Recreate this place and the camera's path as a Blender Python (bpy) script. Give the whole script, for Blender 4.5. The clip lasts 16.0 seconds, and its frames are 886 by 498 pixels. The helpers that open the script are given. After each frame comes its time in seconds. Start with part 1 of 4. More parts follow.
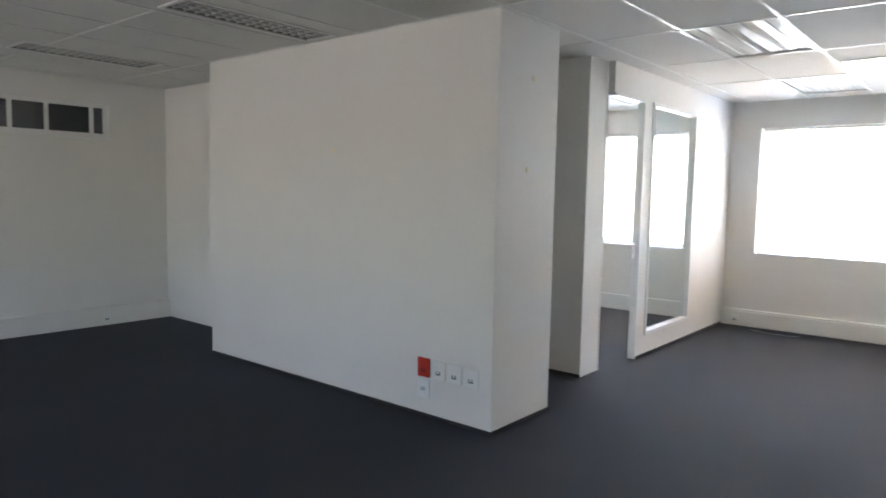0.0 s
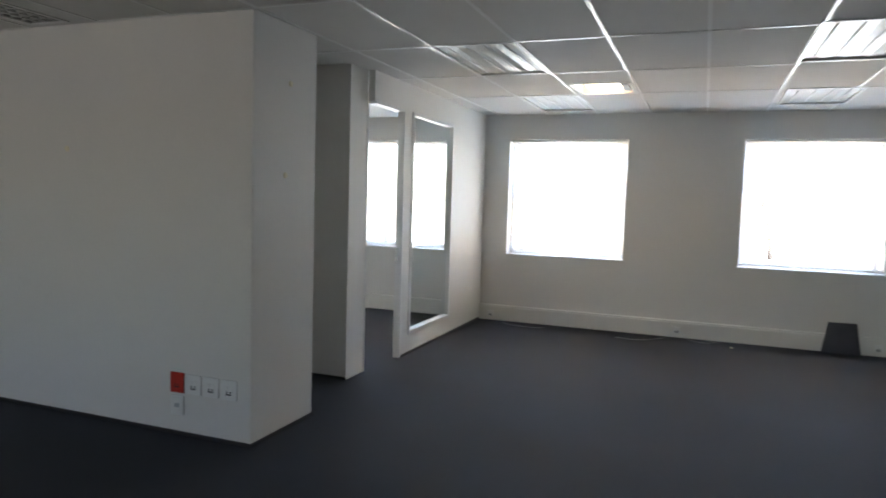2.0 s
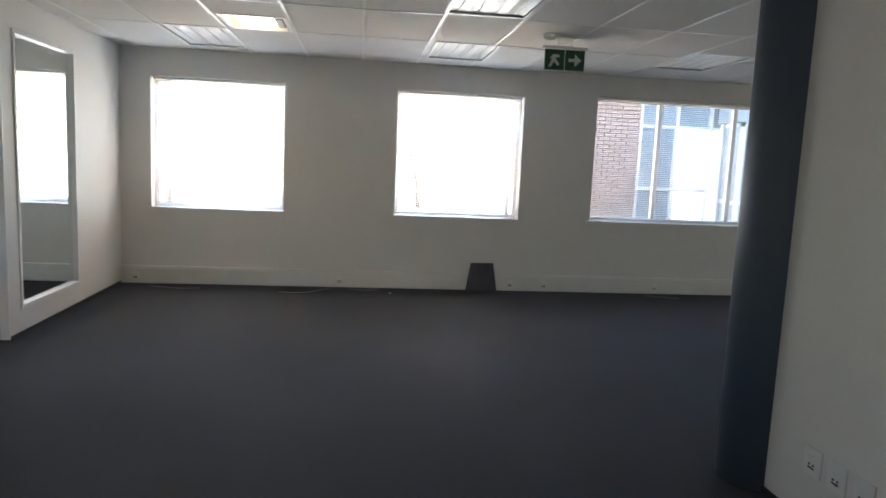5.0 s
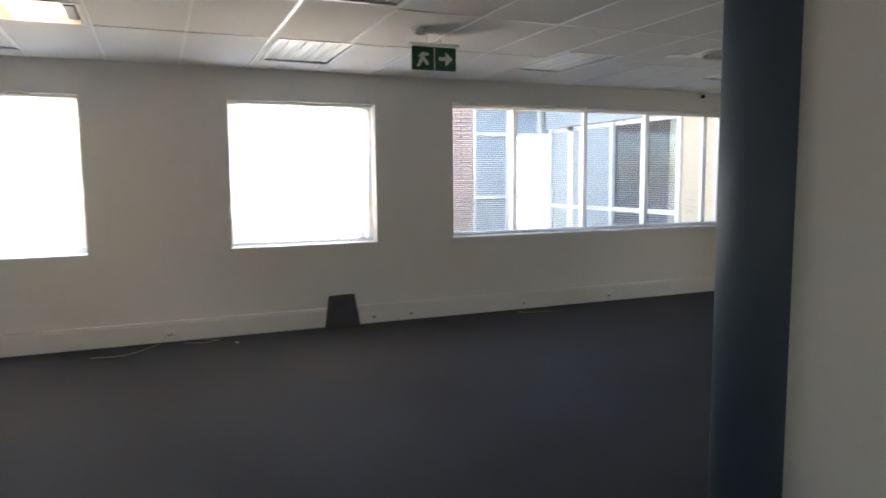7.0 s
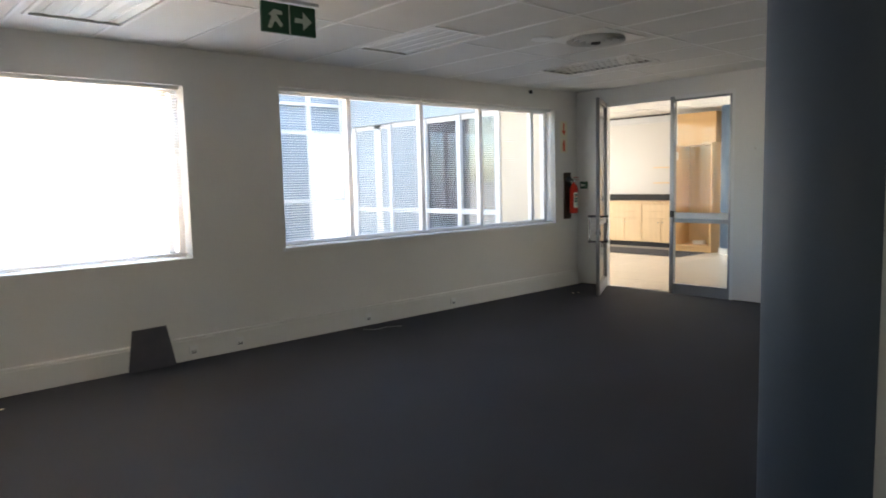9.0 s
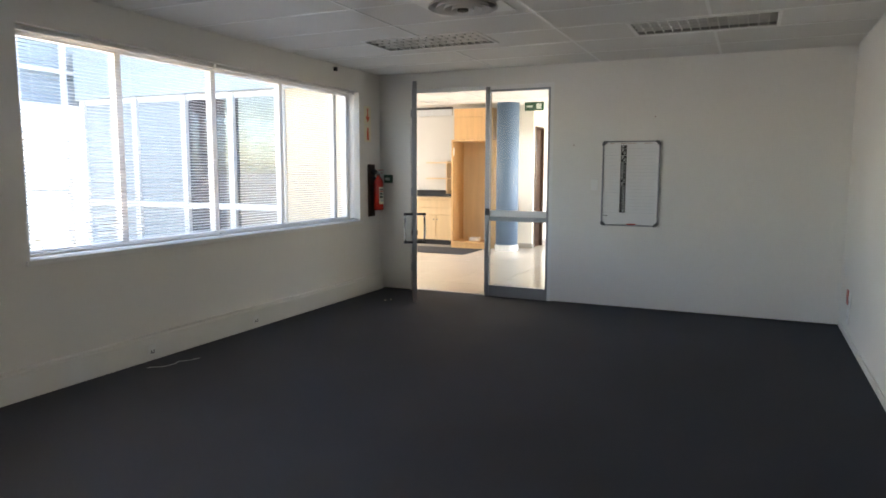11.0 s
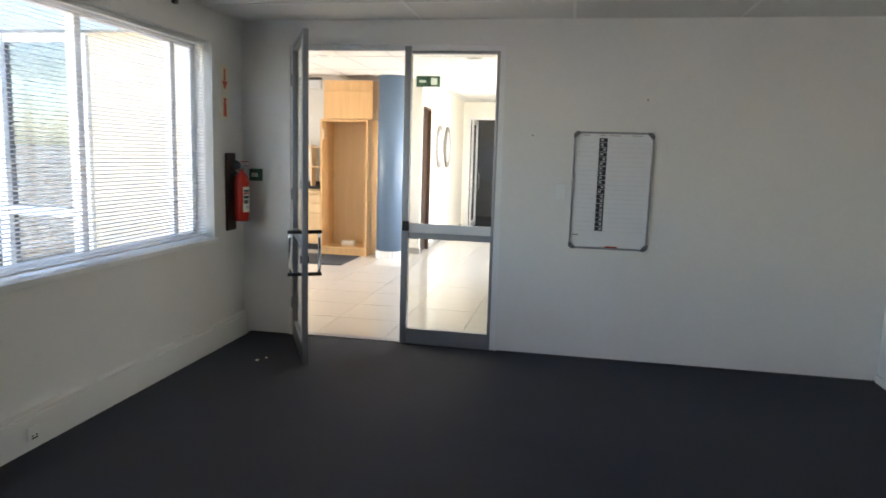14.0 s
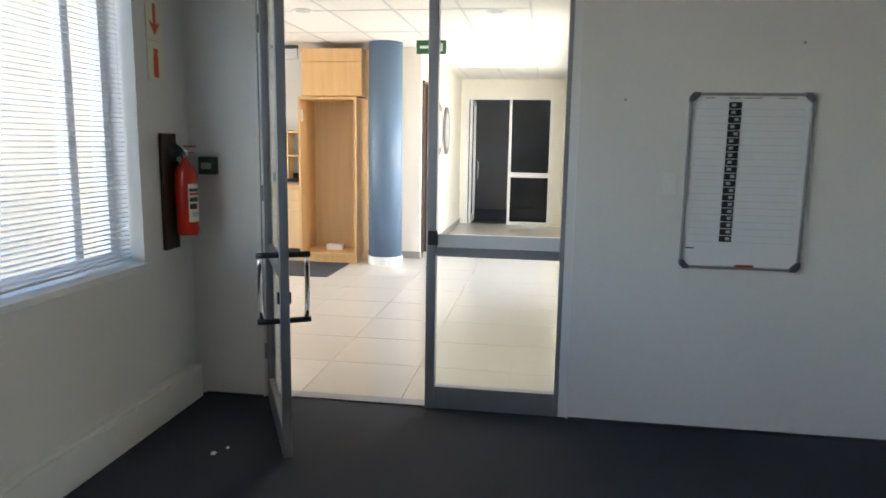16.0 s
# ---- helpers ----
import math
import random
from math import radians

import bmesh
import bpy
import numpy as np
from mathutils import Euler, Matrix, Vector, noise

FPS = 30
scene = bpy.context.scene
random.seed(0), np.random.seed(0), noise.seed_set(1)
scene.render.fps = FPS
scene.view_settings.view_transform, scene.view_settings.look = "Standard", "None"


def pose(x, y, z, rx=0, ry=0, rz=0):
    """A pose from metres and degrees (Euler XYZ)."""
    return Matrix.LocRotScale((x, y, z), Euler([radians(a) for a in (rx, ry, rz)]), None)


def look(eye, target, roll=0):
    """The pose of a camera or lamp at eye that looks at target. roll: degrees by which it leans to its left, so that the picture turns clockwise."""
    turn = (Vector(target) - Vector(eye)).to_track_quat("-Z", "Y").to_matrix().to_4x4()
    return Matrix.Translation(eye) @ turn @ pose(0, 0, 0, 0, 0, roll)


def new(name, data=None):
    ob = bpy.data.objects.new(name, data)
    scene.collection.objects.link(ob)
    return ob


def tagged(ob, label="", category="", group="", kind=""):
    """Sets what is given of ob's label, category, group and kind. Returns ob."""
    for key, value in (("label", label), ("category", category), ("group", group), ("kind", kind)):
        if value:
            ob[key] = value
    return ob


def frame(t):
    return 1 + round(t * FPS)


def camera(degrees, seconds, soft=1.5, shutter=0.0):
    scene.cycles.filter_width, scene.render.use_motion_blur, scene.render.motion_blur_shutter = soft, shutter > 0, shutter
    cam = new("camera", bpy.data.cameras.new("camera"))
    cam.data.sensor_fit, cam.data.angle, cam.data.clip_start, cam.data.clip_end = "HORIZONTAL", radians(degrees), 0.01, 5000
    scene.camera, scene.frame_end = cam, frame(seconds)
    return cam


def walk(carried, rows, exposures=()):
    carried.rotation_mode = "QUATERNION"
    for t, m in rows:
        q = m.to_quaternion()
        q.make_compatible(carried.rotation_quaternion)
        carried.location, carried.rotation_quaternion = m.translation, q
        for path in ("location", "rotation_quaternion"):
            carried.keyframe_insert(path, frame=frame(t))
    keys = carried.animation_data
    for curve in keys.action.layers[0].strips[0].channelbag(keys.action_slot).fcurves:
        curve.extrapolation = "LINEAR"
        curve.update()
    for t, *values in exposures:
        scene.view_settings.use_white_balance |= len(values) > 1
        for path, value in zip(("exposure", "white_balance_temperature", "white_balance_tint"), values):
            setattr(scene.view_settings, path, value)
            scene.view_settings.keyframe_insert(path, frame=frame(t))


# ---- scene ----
cam = camera(66.4, 16.0, 1.7, 0.4)
EXPOSURES = [(0.0, 3.9, 6600, 14), (1.0, 3.3, 6600, 12), (2.0, 2.95, 6600, 12), (4.0, 2.8, 6700, 12), (6.5, 2.85, 7250, 14), (10.0, 2.95, 7400, 15), (12.5, 3.2, 7450, 16), (14.0, 3.1, 7050, 14), (16.0, 2.9, 6750, 12)]
PATH = [
    (0, (0.079, 0.798, 1.513), (-1.191, 2.334, 1.343), 1.1),
    (0.5, (0.111, 0.794, 1.529), (-1.027, 2.431, 1.377), 0.8),
    (1, (0.129, 0.801, 1.541), (-0.856, 2.536, 1.405), 1.3),
    (1.5, (0.158, 0.821, 1.545), (-0.717, 2.614, 1.403), 1.8),
    (2, (0.201, 0.833, 1.548), (-0.514, 2.695, 1.397), 1.7),
    (2.5, (0.232, 0.861, 1.535), (-0.318, 2.776, 1.352), 1.4),
    (3, (0.277, 0.884, 1.531), (-0.067, 2.846, 1.346), 0.9),
    (3.5, (0.268, 0.892, 1.525), (0.092, 2.871, 1.301), 1.2),
    (4, (0.264, 0.968, 1.501), (0.302, 2.952, 1.253), 2.1),
    (6.5, (-0.028, 1.953, 1.535), (0.512, 3.862, 1.282), 0.6),
    (7, (-0.086, 2.267, 1.526), (0.687, 4.1, 1.32), -0.5),
    (7.5, (-0.194, 2.535, 1.462), (0.739, 4.294, 1.278), -1.1),
    (8, (-0.142, 2.856, 1.495), (0.924, 4.537, 1.294), -0.8),
    (8.5, (-0.218, 3.168, 1.487), (0.978, 4.764, 1.334), -1.3),
    (9, (-0.214, 3.508, 1.463), (1.125, 4.98, 1.263), -1.4),
    (9.5, (-0.161, 3.853, 1.376), (1.306, 5.2, 1.198), -2.6),
    (10, (-0.156, 4.294, 1.391), (1.493, 5.407, 1.191), -1.7),
    (12.5, (1.073, 5.687, 1.517), (2.959, 6.302, 1.259), 1.0),
    (13, (1.401, 5.94, 1.52), (3.319, 6.432, 1.241), 0.9),
    (13.5, (1.78, 6.22, 1.543), (3.703, 6.7, 1.273), 0.1),
    (14, (2.139, 6.473, 1.572), (4.087, 6.829, 1.296), 1.7),
    (14.5, (2.534, 6.725, 1.55), (4.489, 6.993, 1.223), -0.1),
    (15, (2.952, 6.868, 1.557), (4.904, 7.179, 1.253), 0.0),
    (15.5, (3.39, 6.994, 1.582), (5.339, 7.32, 1.275), 0.4),
    (16, (3.83, 7.168, 1.502), (5.786, 7.456, 1.195), 0.9),
]
walk(cam, [(t, look(eye, target, roll)) for t, eye, target, roll in PATH], EXPOSURES)

# ---- world, sun, large lights ----
world = bpy.data.worlds.new("world")
scene.world = world
world.use_nodes = True
wn = world.node_tree
sky = wn.nodes.new("ShaderNodeTexSky")
sky.sky_type, sky.sun_disc = "NISHITA", False
SUN_EL, SUN_AZ = 48.0, 93.0
sky.sun_elevation, sky.sun_rotation = radians(SUN_EL), radians(SUN_AZ)
wn.nodes["Background"].inputs["Strength"].default_value = 0.15
wn.links.new(sky.outputs["Color"], wn.nodes["Background"].inputs["Color"])
sun = new("sun", bpy.data.lights.new("sun", "SUN"))
sun.data.energy, sun.data.angle, sun.data.color = 5.0, radians(0.6), (1.0, 0.95, 0.87)
sd = Vector((math.sin(radians(SUN_AZ)) * math.cos(radians(SUN_EL)), math.cos(radians(SUN_AZ)) * math.cos(radians(SUN_EL)), math.sin(radians(SUN_EL))))
sun.matrix_world = look(sd * 40, (0, 0, 0))


SOUTH_W, NORTH_W, SKY_W, BOUNCE_W, HALL_W, CORRIDOR_W = 2.0, 3.6, 9.0, 7.0, 17.0, 9.5


def daylight_lamp(x, y, z, w, h, watts, to, colour=(0.86, 0.93, 1.0)):
    """Area lamp standing in for daylight through one opening."""
    la = new("daylight_lamp", bpy.data.lights.new("daylight_lamp", "AREA"))
    la.data.shape, la.data.size, la.data.size_y, la.data.energy, la.data.color = "RECTANGLE", w, h, watts, colour
    la.matrix_world = look((x, y, z), to)


# sky light through the south windows behind the walk, and through the hall's front
daylight_lamp(-3.9, -2.7, 1.58, 2.1, 1.4, SOUTH_W, (-3.9, 5, 1.2), (1.0, 0.96, 0.9))
# and through the north windows, in the opening outside the pane
for wx, wide, share in ((-3.92, 2.0, 0.9), (-1.415, 1.36, 1.0), (1.3275, 1.39, 1.0)):
    daylight_lamp(wx, 9.42, 1.58, wide, 1.36, NORTH_W * share, (wx, 0, 1.2), (0.9, 0.95, 1.0))
# cool sky falling in from above each north opening, warm light thrown up by the sunlit ground before it
for wx, wide, above, below in ((-3.92, 2.0, 1.8, 1.9), (-1.415, 1.36, 1.9, 2.4), (1.3275, 1.39, 2.0, 2.6), (4.98, 3.9, 0.2, 0.28)):
    daylight_lamp(wx, 10.0, 2.85, wide, 0.6, SKY_W * above, (wx, 7.6, 0.4), (0.36, 0.60, 1.0))
    daylight_lamp(wx, 10.0, 0.30, wide, 0.6, BOUNCE_W * below, (wx, 7.8, 2.5), (1.0, 0.66, 0.36))
daylight_lamp(10.25, 13.55, 1.4, 3.9, 2.3, HALL_W, (10.25, 8, 1.0), (1.0, 0.93, 0.82))
# added lamp in an unseen south opening, brightens the hall corridor
daylight_lamp(12.6, 6.80, 1.35, 4.2, 2.0, CORRIDOR_W, (12.6, 9, 1.2), (1.0, 0.94, 0.85))

# ---- materials ----
def nodes_of(name):
    m = bpy.data.materials.new(name)
    m.use_nodes = True
    return m, m.node_tree, m.node_tree.nodes["Principled BSDF"]


def mat(name, colour, rough=0.6, metal=0.0, var=0.08, scale=3.0, fine=120.0, bump=0.0, bump_scale=200.0, rand=0.0, stretch=None, emit=0.0, spec=0.5):
    """Colour with a broad and a fine variation, and a fine relief."""
    m, t, b = nodes_of(name)
    N, L = t.nodes.new, t.links.new
    b.inputs["Roughness"].default_value, b.inputs["Metallic"].default_value = rough, metal
    b.inputs["Specular IOR Level"].default_value = spec
    co = N("ShaderNodeTexCoord")
    mp = N("ShaderNodeMapping")
    L(co.outputs["Object"], mp.inputs["Vector"])
    if stretch:
        mp.inputs["Scale"].default_value = stretch
    big, small = N("ShaderNodeTexNoise"), N("ShaderNodeTexNoise")
    big.inputs["Scale"].default_value, small.inputs["Scale"].default_value = scale, fine
    big.inputs["Detail"].default_value, small.inputs["Detail"].default_value = 5, 3
    for n in (big, small):
        L(mp.outputs["Vector"], n.inputs["Vector"])
    mix = N("ShaderNodeMath")
    mix.operation = "MULTIPLY_ADD"
    L(small.outputs["Fac"], mix.inputs[0])
    mix.inputs[1].default_value = 0.5
    L(big.outputs["Fac"], mix.inputs[2])
    last = mix.outputs[0]
    if rand:
        info, add = N("ShaderNodeObjectInfo"), N("ShaderNodeMath")
        add.operation = "MULTIPLY_ADD"
        L(info.outputs["Random"], add.inputs[0])
        add.inputs[1].default_value = rand
        L(last, add.inputs[2])
        last = add.outputs[0]
    ramp = N("ShaderNodeMapRange")
    L(last, ramp.inputs["Value"])
    ramp.inputs["From Min"].default_value, ramp.inputs["From Max"].default_value = 0.35, 1.15 + rand
    ramp.inputs["To Min"].default_value, ramp.inputs["To Max"].default_value = 1 - var, 1 + var
    mul = N("ShaderNodeVectorMath")
    mul.operation = "SCALE"
    mul.inputs[0].default_value = colour
    L(ramp.outputs["Result"], mul.inputs["Scale"])
    L(mul.outputs["Vector"], b.inputs["Base Color"])
    if bump:
        bn, bp = N("ShaderNodeTexNoise"), N("ShaderNodeBump")
        bn.inputs["Scale"].default_value, bn.inputs["Detail"].default_value = bump_scale, 4
        L(mp.outputs["Vector"], bn.inputs["Vector"])
        bp.inputs["Strength"].default_value, bp.inputs["Distance"].default_value = bump, 0.003
        L(bn.outputs["Fac"], bp.inputs["Height"])
        L(bp.outputs["Normal"], b.inputs["Normal"])
    if emit:
        b.inputs["Emission Color"].default_value = (*colour, 1)
        b.inputs["Emission Strength"].default_value = emit
    return m


def glass(name, tint=(0.95, 0.97, 0.97), base=0.035, through_it=1.0):
    """Flat pane: clear, with the gloss of glass."""
    m = bpy.data.materials.new(name)
    m.use_nodes = True
    t = m.node_tree
    t.nodes.clear()
    N, L = t.nodes.new, t.links.new
    out, mx, tr, gl, lw = N("ShaderNodeOutputMaterial"), N("ShaderNodeMixShader"), N("ShaderNodeBsdfTransparent"), N("ShaderNodeBsdfGlossy"), N("ShaderNodeLayerWeight")
    tr.inputs["Color"].default_value = (*(c * through_it for c in tint), 1)
    gl.inputs["Roughness"].default_value = 0.015
    lw.inputs["Blend"].default_value = 0.5
    power, gloss = N("ShaderNodeMath"), N("ShaderNodeMath")
    power.operation, gloss.operation = "POWER", "MULTIPLY_ADD"
    L(lw.outputs["Facing"], power.inputs[0])
    power.inputs[1].default_value = 5.0
    L(power.outputs[0], gloss.inputs[0])
    gloss.inputs[1].default_value, gloss.inputs[2].default_value = 0.6 * (1 - base), base
    L(gloss.outputs[0], mx.inputs["Fac"])
    L(tr.outputs["BSDF"], mx.inputs[1])
    L(gl.outputs["BSDF"], mx.inputs[2])
    L(mx.outputs["Shader"], out.inputs["Surface"])
    return m


PAINT = mat("wall_paint", (0.78, 0.765, 0.73), 0.62, var=0.035, scale=1.3, fine=45, bump=0.12, bump_scale=160)
PAINT_GREY = mat("counter_wall_paint", (0.56, 0.56, 0.55), 0.6, var=0.03, scale=1.2, fine=40, bump=0.1, bump_scale=150)
PAINT_HALL = mat("hall_paint", (0.82, 0.78, 0.69), 0.6, var=0.03, scale=1.2, fine=40, bump=0.1, bump_scale=150)
TRUNK = mat("trunking_plastic", (0.80, 0.79, 0.75), 0.42, var=0.03, scale=4, fine=60)
TILE = mat("ceiling_tile", (0.76, 0.75, 0.725), 0.8, var=0.04, scale=2, fine=180, bump=0.25, bump_scale=240)
TBAR = mat("ceiling_bar", (0.84, 0.84, 0.82), 0.28, var=0.03)
CARPET = mat("carpet", (0.024, 0.028, 0.039), 0.75, var=0.38, scale=0.9, fine=240, bump=0.9, bump_scale=330, spec=0.36)
DARK_TRIM = mat("dark_skirting", (0.02, 0.02, 0.022), 0.5, var=0.1)
ALU = mat("aluminium", (0.29, 0.30, 0.32), 0.42, 0.5, var=0.06, scale=6, stretch=(1, 1, 0.1))
WHITE_ALU = mat("white_frame", (0.80, 0.80, 0.79), 0.35, var=0.03)
SLAT = mat("blind_slat", (0.80, 0.80, 0.80), 0.4, var=0.03, rand=0.15)
CHROME = mat("chrome", (0.7, 0.7, 0.7), 0.16, 1.0, var=0.03)
BLACK = mat("black_plastic", (0.018, 0.018, 0.02), 0.4, var=0.1)
GLASS = glass("clear_glass")
TINT_GLASS = glass("tinted_glass", (0.21, 0.26, 0.32), 0.15)
DARK_GLASS = glass("smoked_glass", (0.25, 0.27, 0.29), 0.03)
LOUVRE = mat("louvre_white", (0.60, 0.60, 0.585), 0.3, var=0.04)
CAP_GREY = mat("cap_grey", (0.10, 0.10, 0.11), 0.4, var=0.1)
LAMP_INSIDE = mat("lamp_interior", (0.34, 0.34, 0.33), 0.5, var=0.1)
LOUVRE_ALU = mat("louvre_metal", (0.84, 0.84, 0.82), 0.42, 0.9, var=0.05)
PLATE = mat("socket_plate", (0.82, 0.82, 0.80), 0.35, var=0.02)
RED = mat("red_plastic", (0.50, 0.035, 0.02), 0.35, var=0.06)
RED_PAINT = mat("extinguisher_red", (0.58, 0.03, 0.015), 0.22, var=0.05)
ORANGE_RED = mat("sign_orange_red", (0.72, 0.10, 0.04), 0.5, var=0.04)
SIGN_WHITE = mat("sign_white", (0.82, 0.77, 0.60), 0.5, var=0.03)
GREEN = mat("sign_green", (0.012, 0.075, 0.035), 0.4, var=0.08)
SIGN_PALE = mat("sign_pale", (0.62, 0.68, 0.60), 0.5, var=0.04)
BLUE_PAINT = mat("column_blue_grey", (0.085, 0.115, 0.16), 0.55, var=0.06, scale=2, bump=0.08, bump_scale=120)
BLUE_HALL = mat("hall_column_blue", (0.115, 0.185, 0.285), 0.42, var=0.06, scale=2, bump=0.08, bump_scale=120)
TILE_WHITE = mat("white_tile", (0.80, 0.80, 0.78), 0.2, var=0.04, rand=0.2)
FLOOR_TILE = mat("porcelain_tile", (0.62, 0.58, 0.51), 0.14, var=0.05, scale=1.6, fine=60, rand=0.25)
GROUT = mat("grout", (0.36, 0.33, 0.29), 0.8, var=0.1)
WOOD = mat("maple_veneer", (0.64, 0.39, 0.18), 0.42, var=0.16, scale=1.5, fine=14, stretch=(9, 9, 0.7))
WOOD_PALE = mat("pale_veneer", (0.66, 0.48, 0.28), 0.42, var=0.1, scale=1.5, fine=14, stretch=(9, 9, 0.7))
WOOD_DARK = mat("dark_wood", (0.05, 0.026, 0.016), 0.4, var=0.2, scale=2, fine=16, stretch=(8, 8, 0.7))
OFFCUT = mat("carpet_offcut", (0.085, 0.085, 0.10), 0.9, var=0.25, scale=6, fine=240, bump=0.8, bump_scale=320)
BRONZE = mat("weathered_bronze", (0.17, 0.15, 0.13), 0.6, var=0.25, scale=12)
MAT_GREY = mat("entrance_mat", (0.035, 0.037, 0.042), 0.9, var=0.2, fine=200, bump=0.7, bump_scale=260)
BOARD = mat("whiteboard", (0.80, 0.81, 0.82), 0.2, var=0.02, scale=5)
RULE = mat("board_rule", (0.5, 0.52, 0.54), 0.4)
MAGNET = mat("magnet_black", (0.015, 0.017, 0.022), 0.4, var=0.2)
CARD = mat("name_card", (0.5, 0.52, 0.54), 0.5)
BRICK = mat("outside_brick", (0.46, 0.33, 0.28), 0.8, var=0.15, scale=2, fine=30, rand=0.3)
MORTAR = mat("mortar", (0.46, 0.36, 0.31), 0.9, var=0.1)
TAN = mat("tan_plaster", (0.66, 0.57, 0.44), 0.8, var=0.12, scale=3, fine=40, bump=0.4, bump_scale=60)
PANEL_BLUE = mat("spandrel_panel", (0.32, 0.38, 0.42), 0.35, var=0.05)
FASCIA = mat("blue_grey_fascia", (0.38, 0.45, 0.50), 0.5, var=0.04)
PAVING = mat("outside_ground", (0.36, 0.34, 0.30), 0.9, var=0.18, scale=0.4, fine=8, bump=0.5, bump_scale=30)
ROOFING = mat("roof_sheet", (0.35, 0.36, 0.37), 0.6, var=0.1)
BARK = mat("bark", (0.13, 0.10, 0.08), 0.9, var=0.25, scale=8, bump=0.5, bump_scale=40)
UNLIT_SHADE = mat("unlit_room_shade", (0.05, 0.05, 0.055), 0.7, var=0.2)
WARM_GLOW = mat("warm_glow", (1.0, 0.78, 0.52), 0.4, emit=1.6)


# ---- building helpers ----
def box(bm, x0, x1, y0, y1, z0, z1):
    v = [bm.verts.new((x, y, z)) for x in (x0, x1) for y in (y0, y1) for z in (z0, z1)]
    for f in ((0, 1, 3, 2), (4, 6, 7, 5), (0, 4, 5, 1), (2, 3, 7, 6), (0, 2, 6, 4), (1, 5, 7, 3)):
        bm.faces.new([v[i] for i in f])
    return bm


def made(*boxes, bevel=0.0, seg=2):
    bm = bmesh.new()
    for b in boxes:
        box(bm, *b)
    if bevel:
        bmesh.ops.bevel(bm, geom=list(bm.edges), offset=bevel, segments=seg, affect="EDGES", profile=0.5)
    return bm


def tube(points, r, n=10, close=True):
    """A round bar along points; r may be a list of radii."""
    bm = bmesh.new()
    pts = [Vector(p) for p in points]
    rings = []
    for i, p in enumerate(pts):
        d = (pts[min(i + 1, len(pts) - 1)] - pts[max(i - 1, 0)]).normalized()
        a = d.cross(Vector((0, 0, 1)) if abs(d.z) < 0.9 else Vector((1, 0, 0))).normalized()
        b = d.cross(a)
        rr = r[i] if isinstance(r, (list, tuple)) else r
        rings.append([bm.verts.new(p + rr * (math.cos(2 * math.pi * k / n) * a + math.sin(2 * math.pi * k / n) * b)) for k in range(n)])
    for p, q in zip(rings, rings[1:]):
        for k in range(n):
            bm.faces.new((p[k], p[(k + 1) % n], q[(k + 1) % n], q[k]))
    if close:
        bm.faces.new(rings[0][::-1])
        bm.faces.new(rings[-1])
    return bm


def lathe(profile, n=32, centre=(0, 0, 0)):
    """A turned body from (radius, height) pairs."""
    bm = bmesh.new()
    cx, cy, cz = centre
    rings = [[bm.verts.new((cx + r * math.cos(2 * math.pi * k / n), cy + r * math.sin(2 * math.pi * k / n), cz + z)) for k in range(n)] for r, z in profile]
    for p, q in zip(rings, rings[1:]):
        for k in range(n):
            bm.faces.new((p[k], p[(k + 1) % n], q[(k + 1) % n], q[k]))
    bm.faces.new(rings[0][::-1])
    bm.faces.new(rings[-1])
    return bm


def prism(outline, y0, y1):
    """An outline in x, z pushed from y0 to y1."""
    bm = bmesh.new()
    a = [bm.verts.new((x, y0, z)) for x, z in outline]
    b = [bm.verts.new((x, y1, z)) for x, z in outline]
    n = len(outline)
    bm.faces.new(a)
    bm.faces.new(b[::-1])
    for i in range(n):
        bm.faces.new((a[i], b[i], b[(i + 1) % n], a[(i + 1) % n]))
    return bm


def meshed(name, bm, smooth=False):
    bmesh.ops.recalc_face_normals(bm, faces=list(bm.faces))
    me = bpy.data.meshes.new(name)
    bm.to_mesh(me)
    bm.free()
    if smooth:
        me.polygons.foreach_set("use_smooth", [True] * len(me.polygons))
    return me


def part(name, bm, material, parent=None, label="", smooth=False, at=None):
    me = meshed(name, bm, smooth)
    me.materials.append(material)
    ob = new(name, me)
    if parent:
        ob.parent = parent
    if at:
        ob.location = at
    return tagged(ob, label)


def solid(name, bm, material, label, category, kind="", group="", smooth=False, at=None):
    return tagged(part(name, bm, material, None, label, smooth, at), "", category, group, kind)


def thing(name, label, category, at=(0, 0, 0), turn=0, group="", kind=""):
    ob = new(name)
    ob.empty_display_size = 0.1
    ob.matrix_basis = pose(*at, 0, 0, turn)
    return tagged(ob, label, category, group, kind)


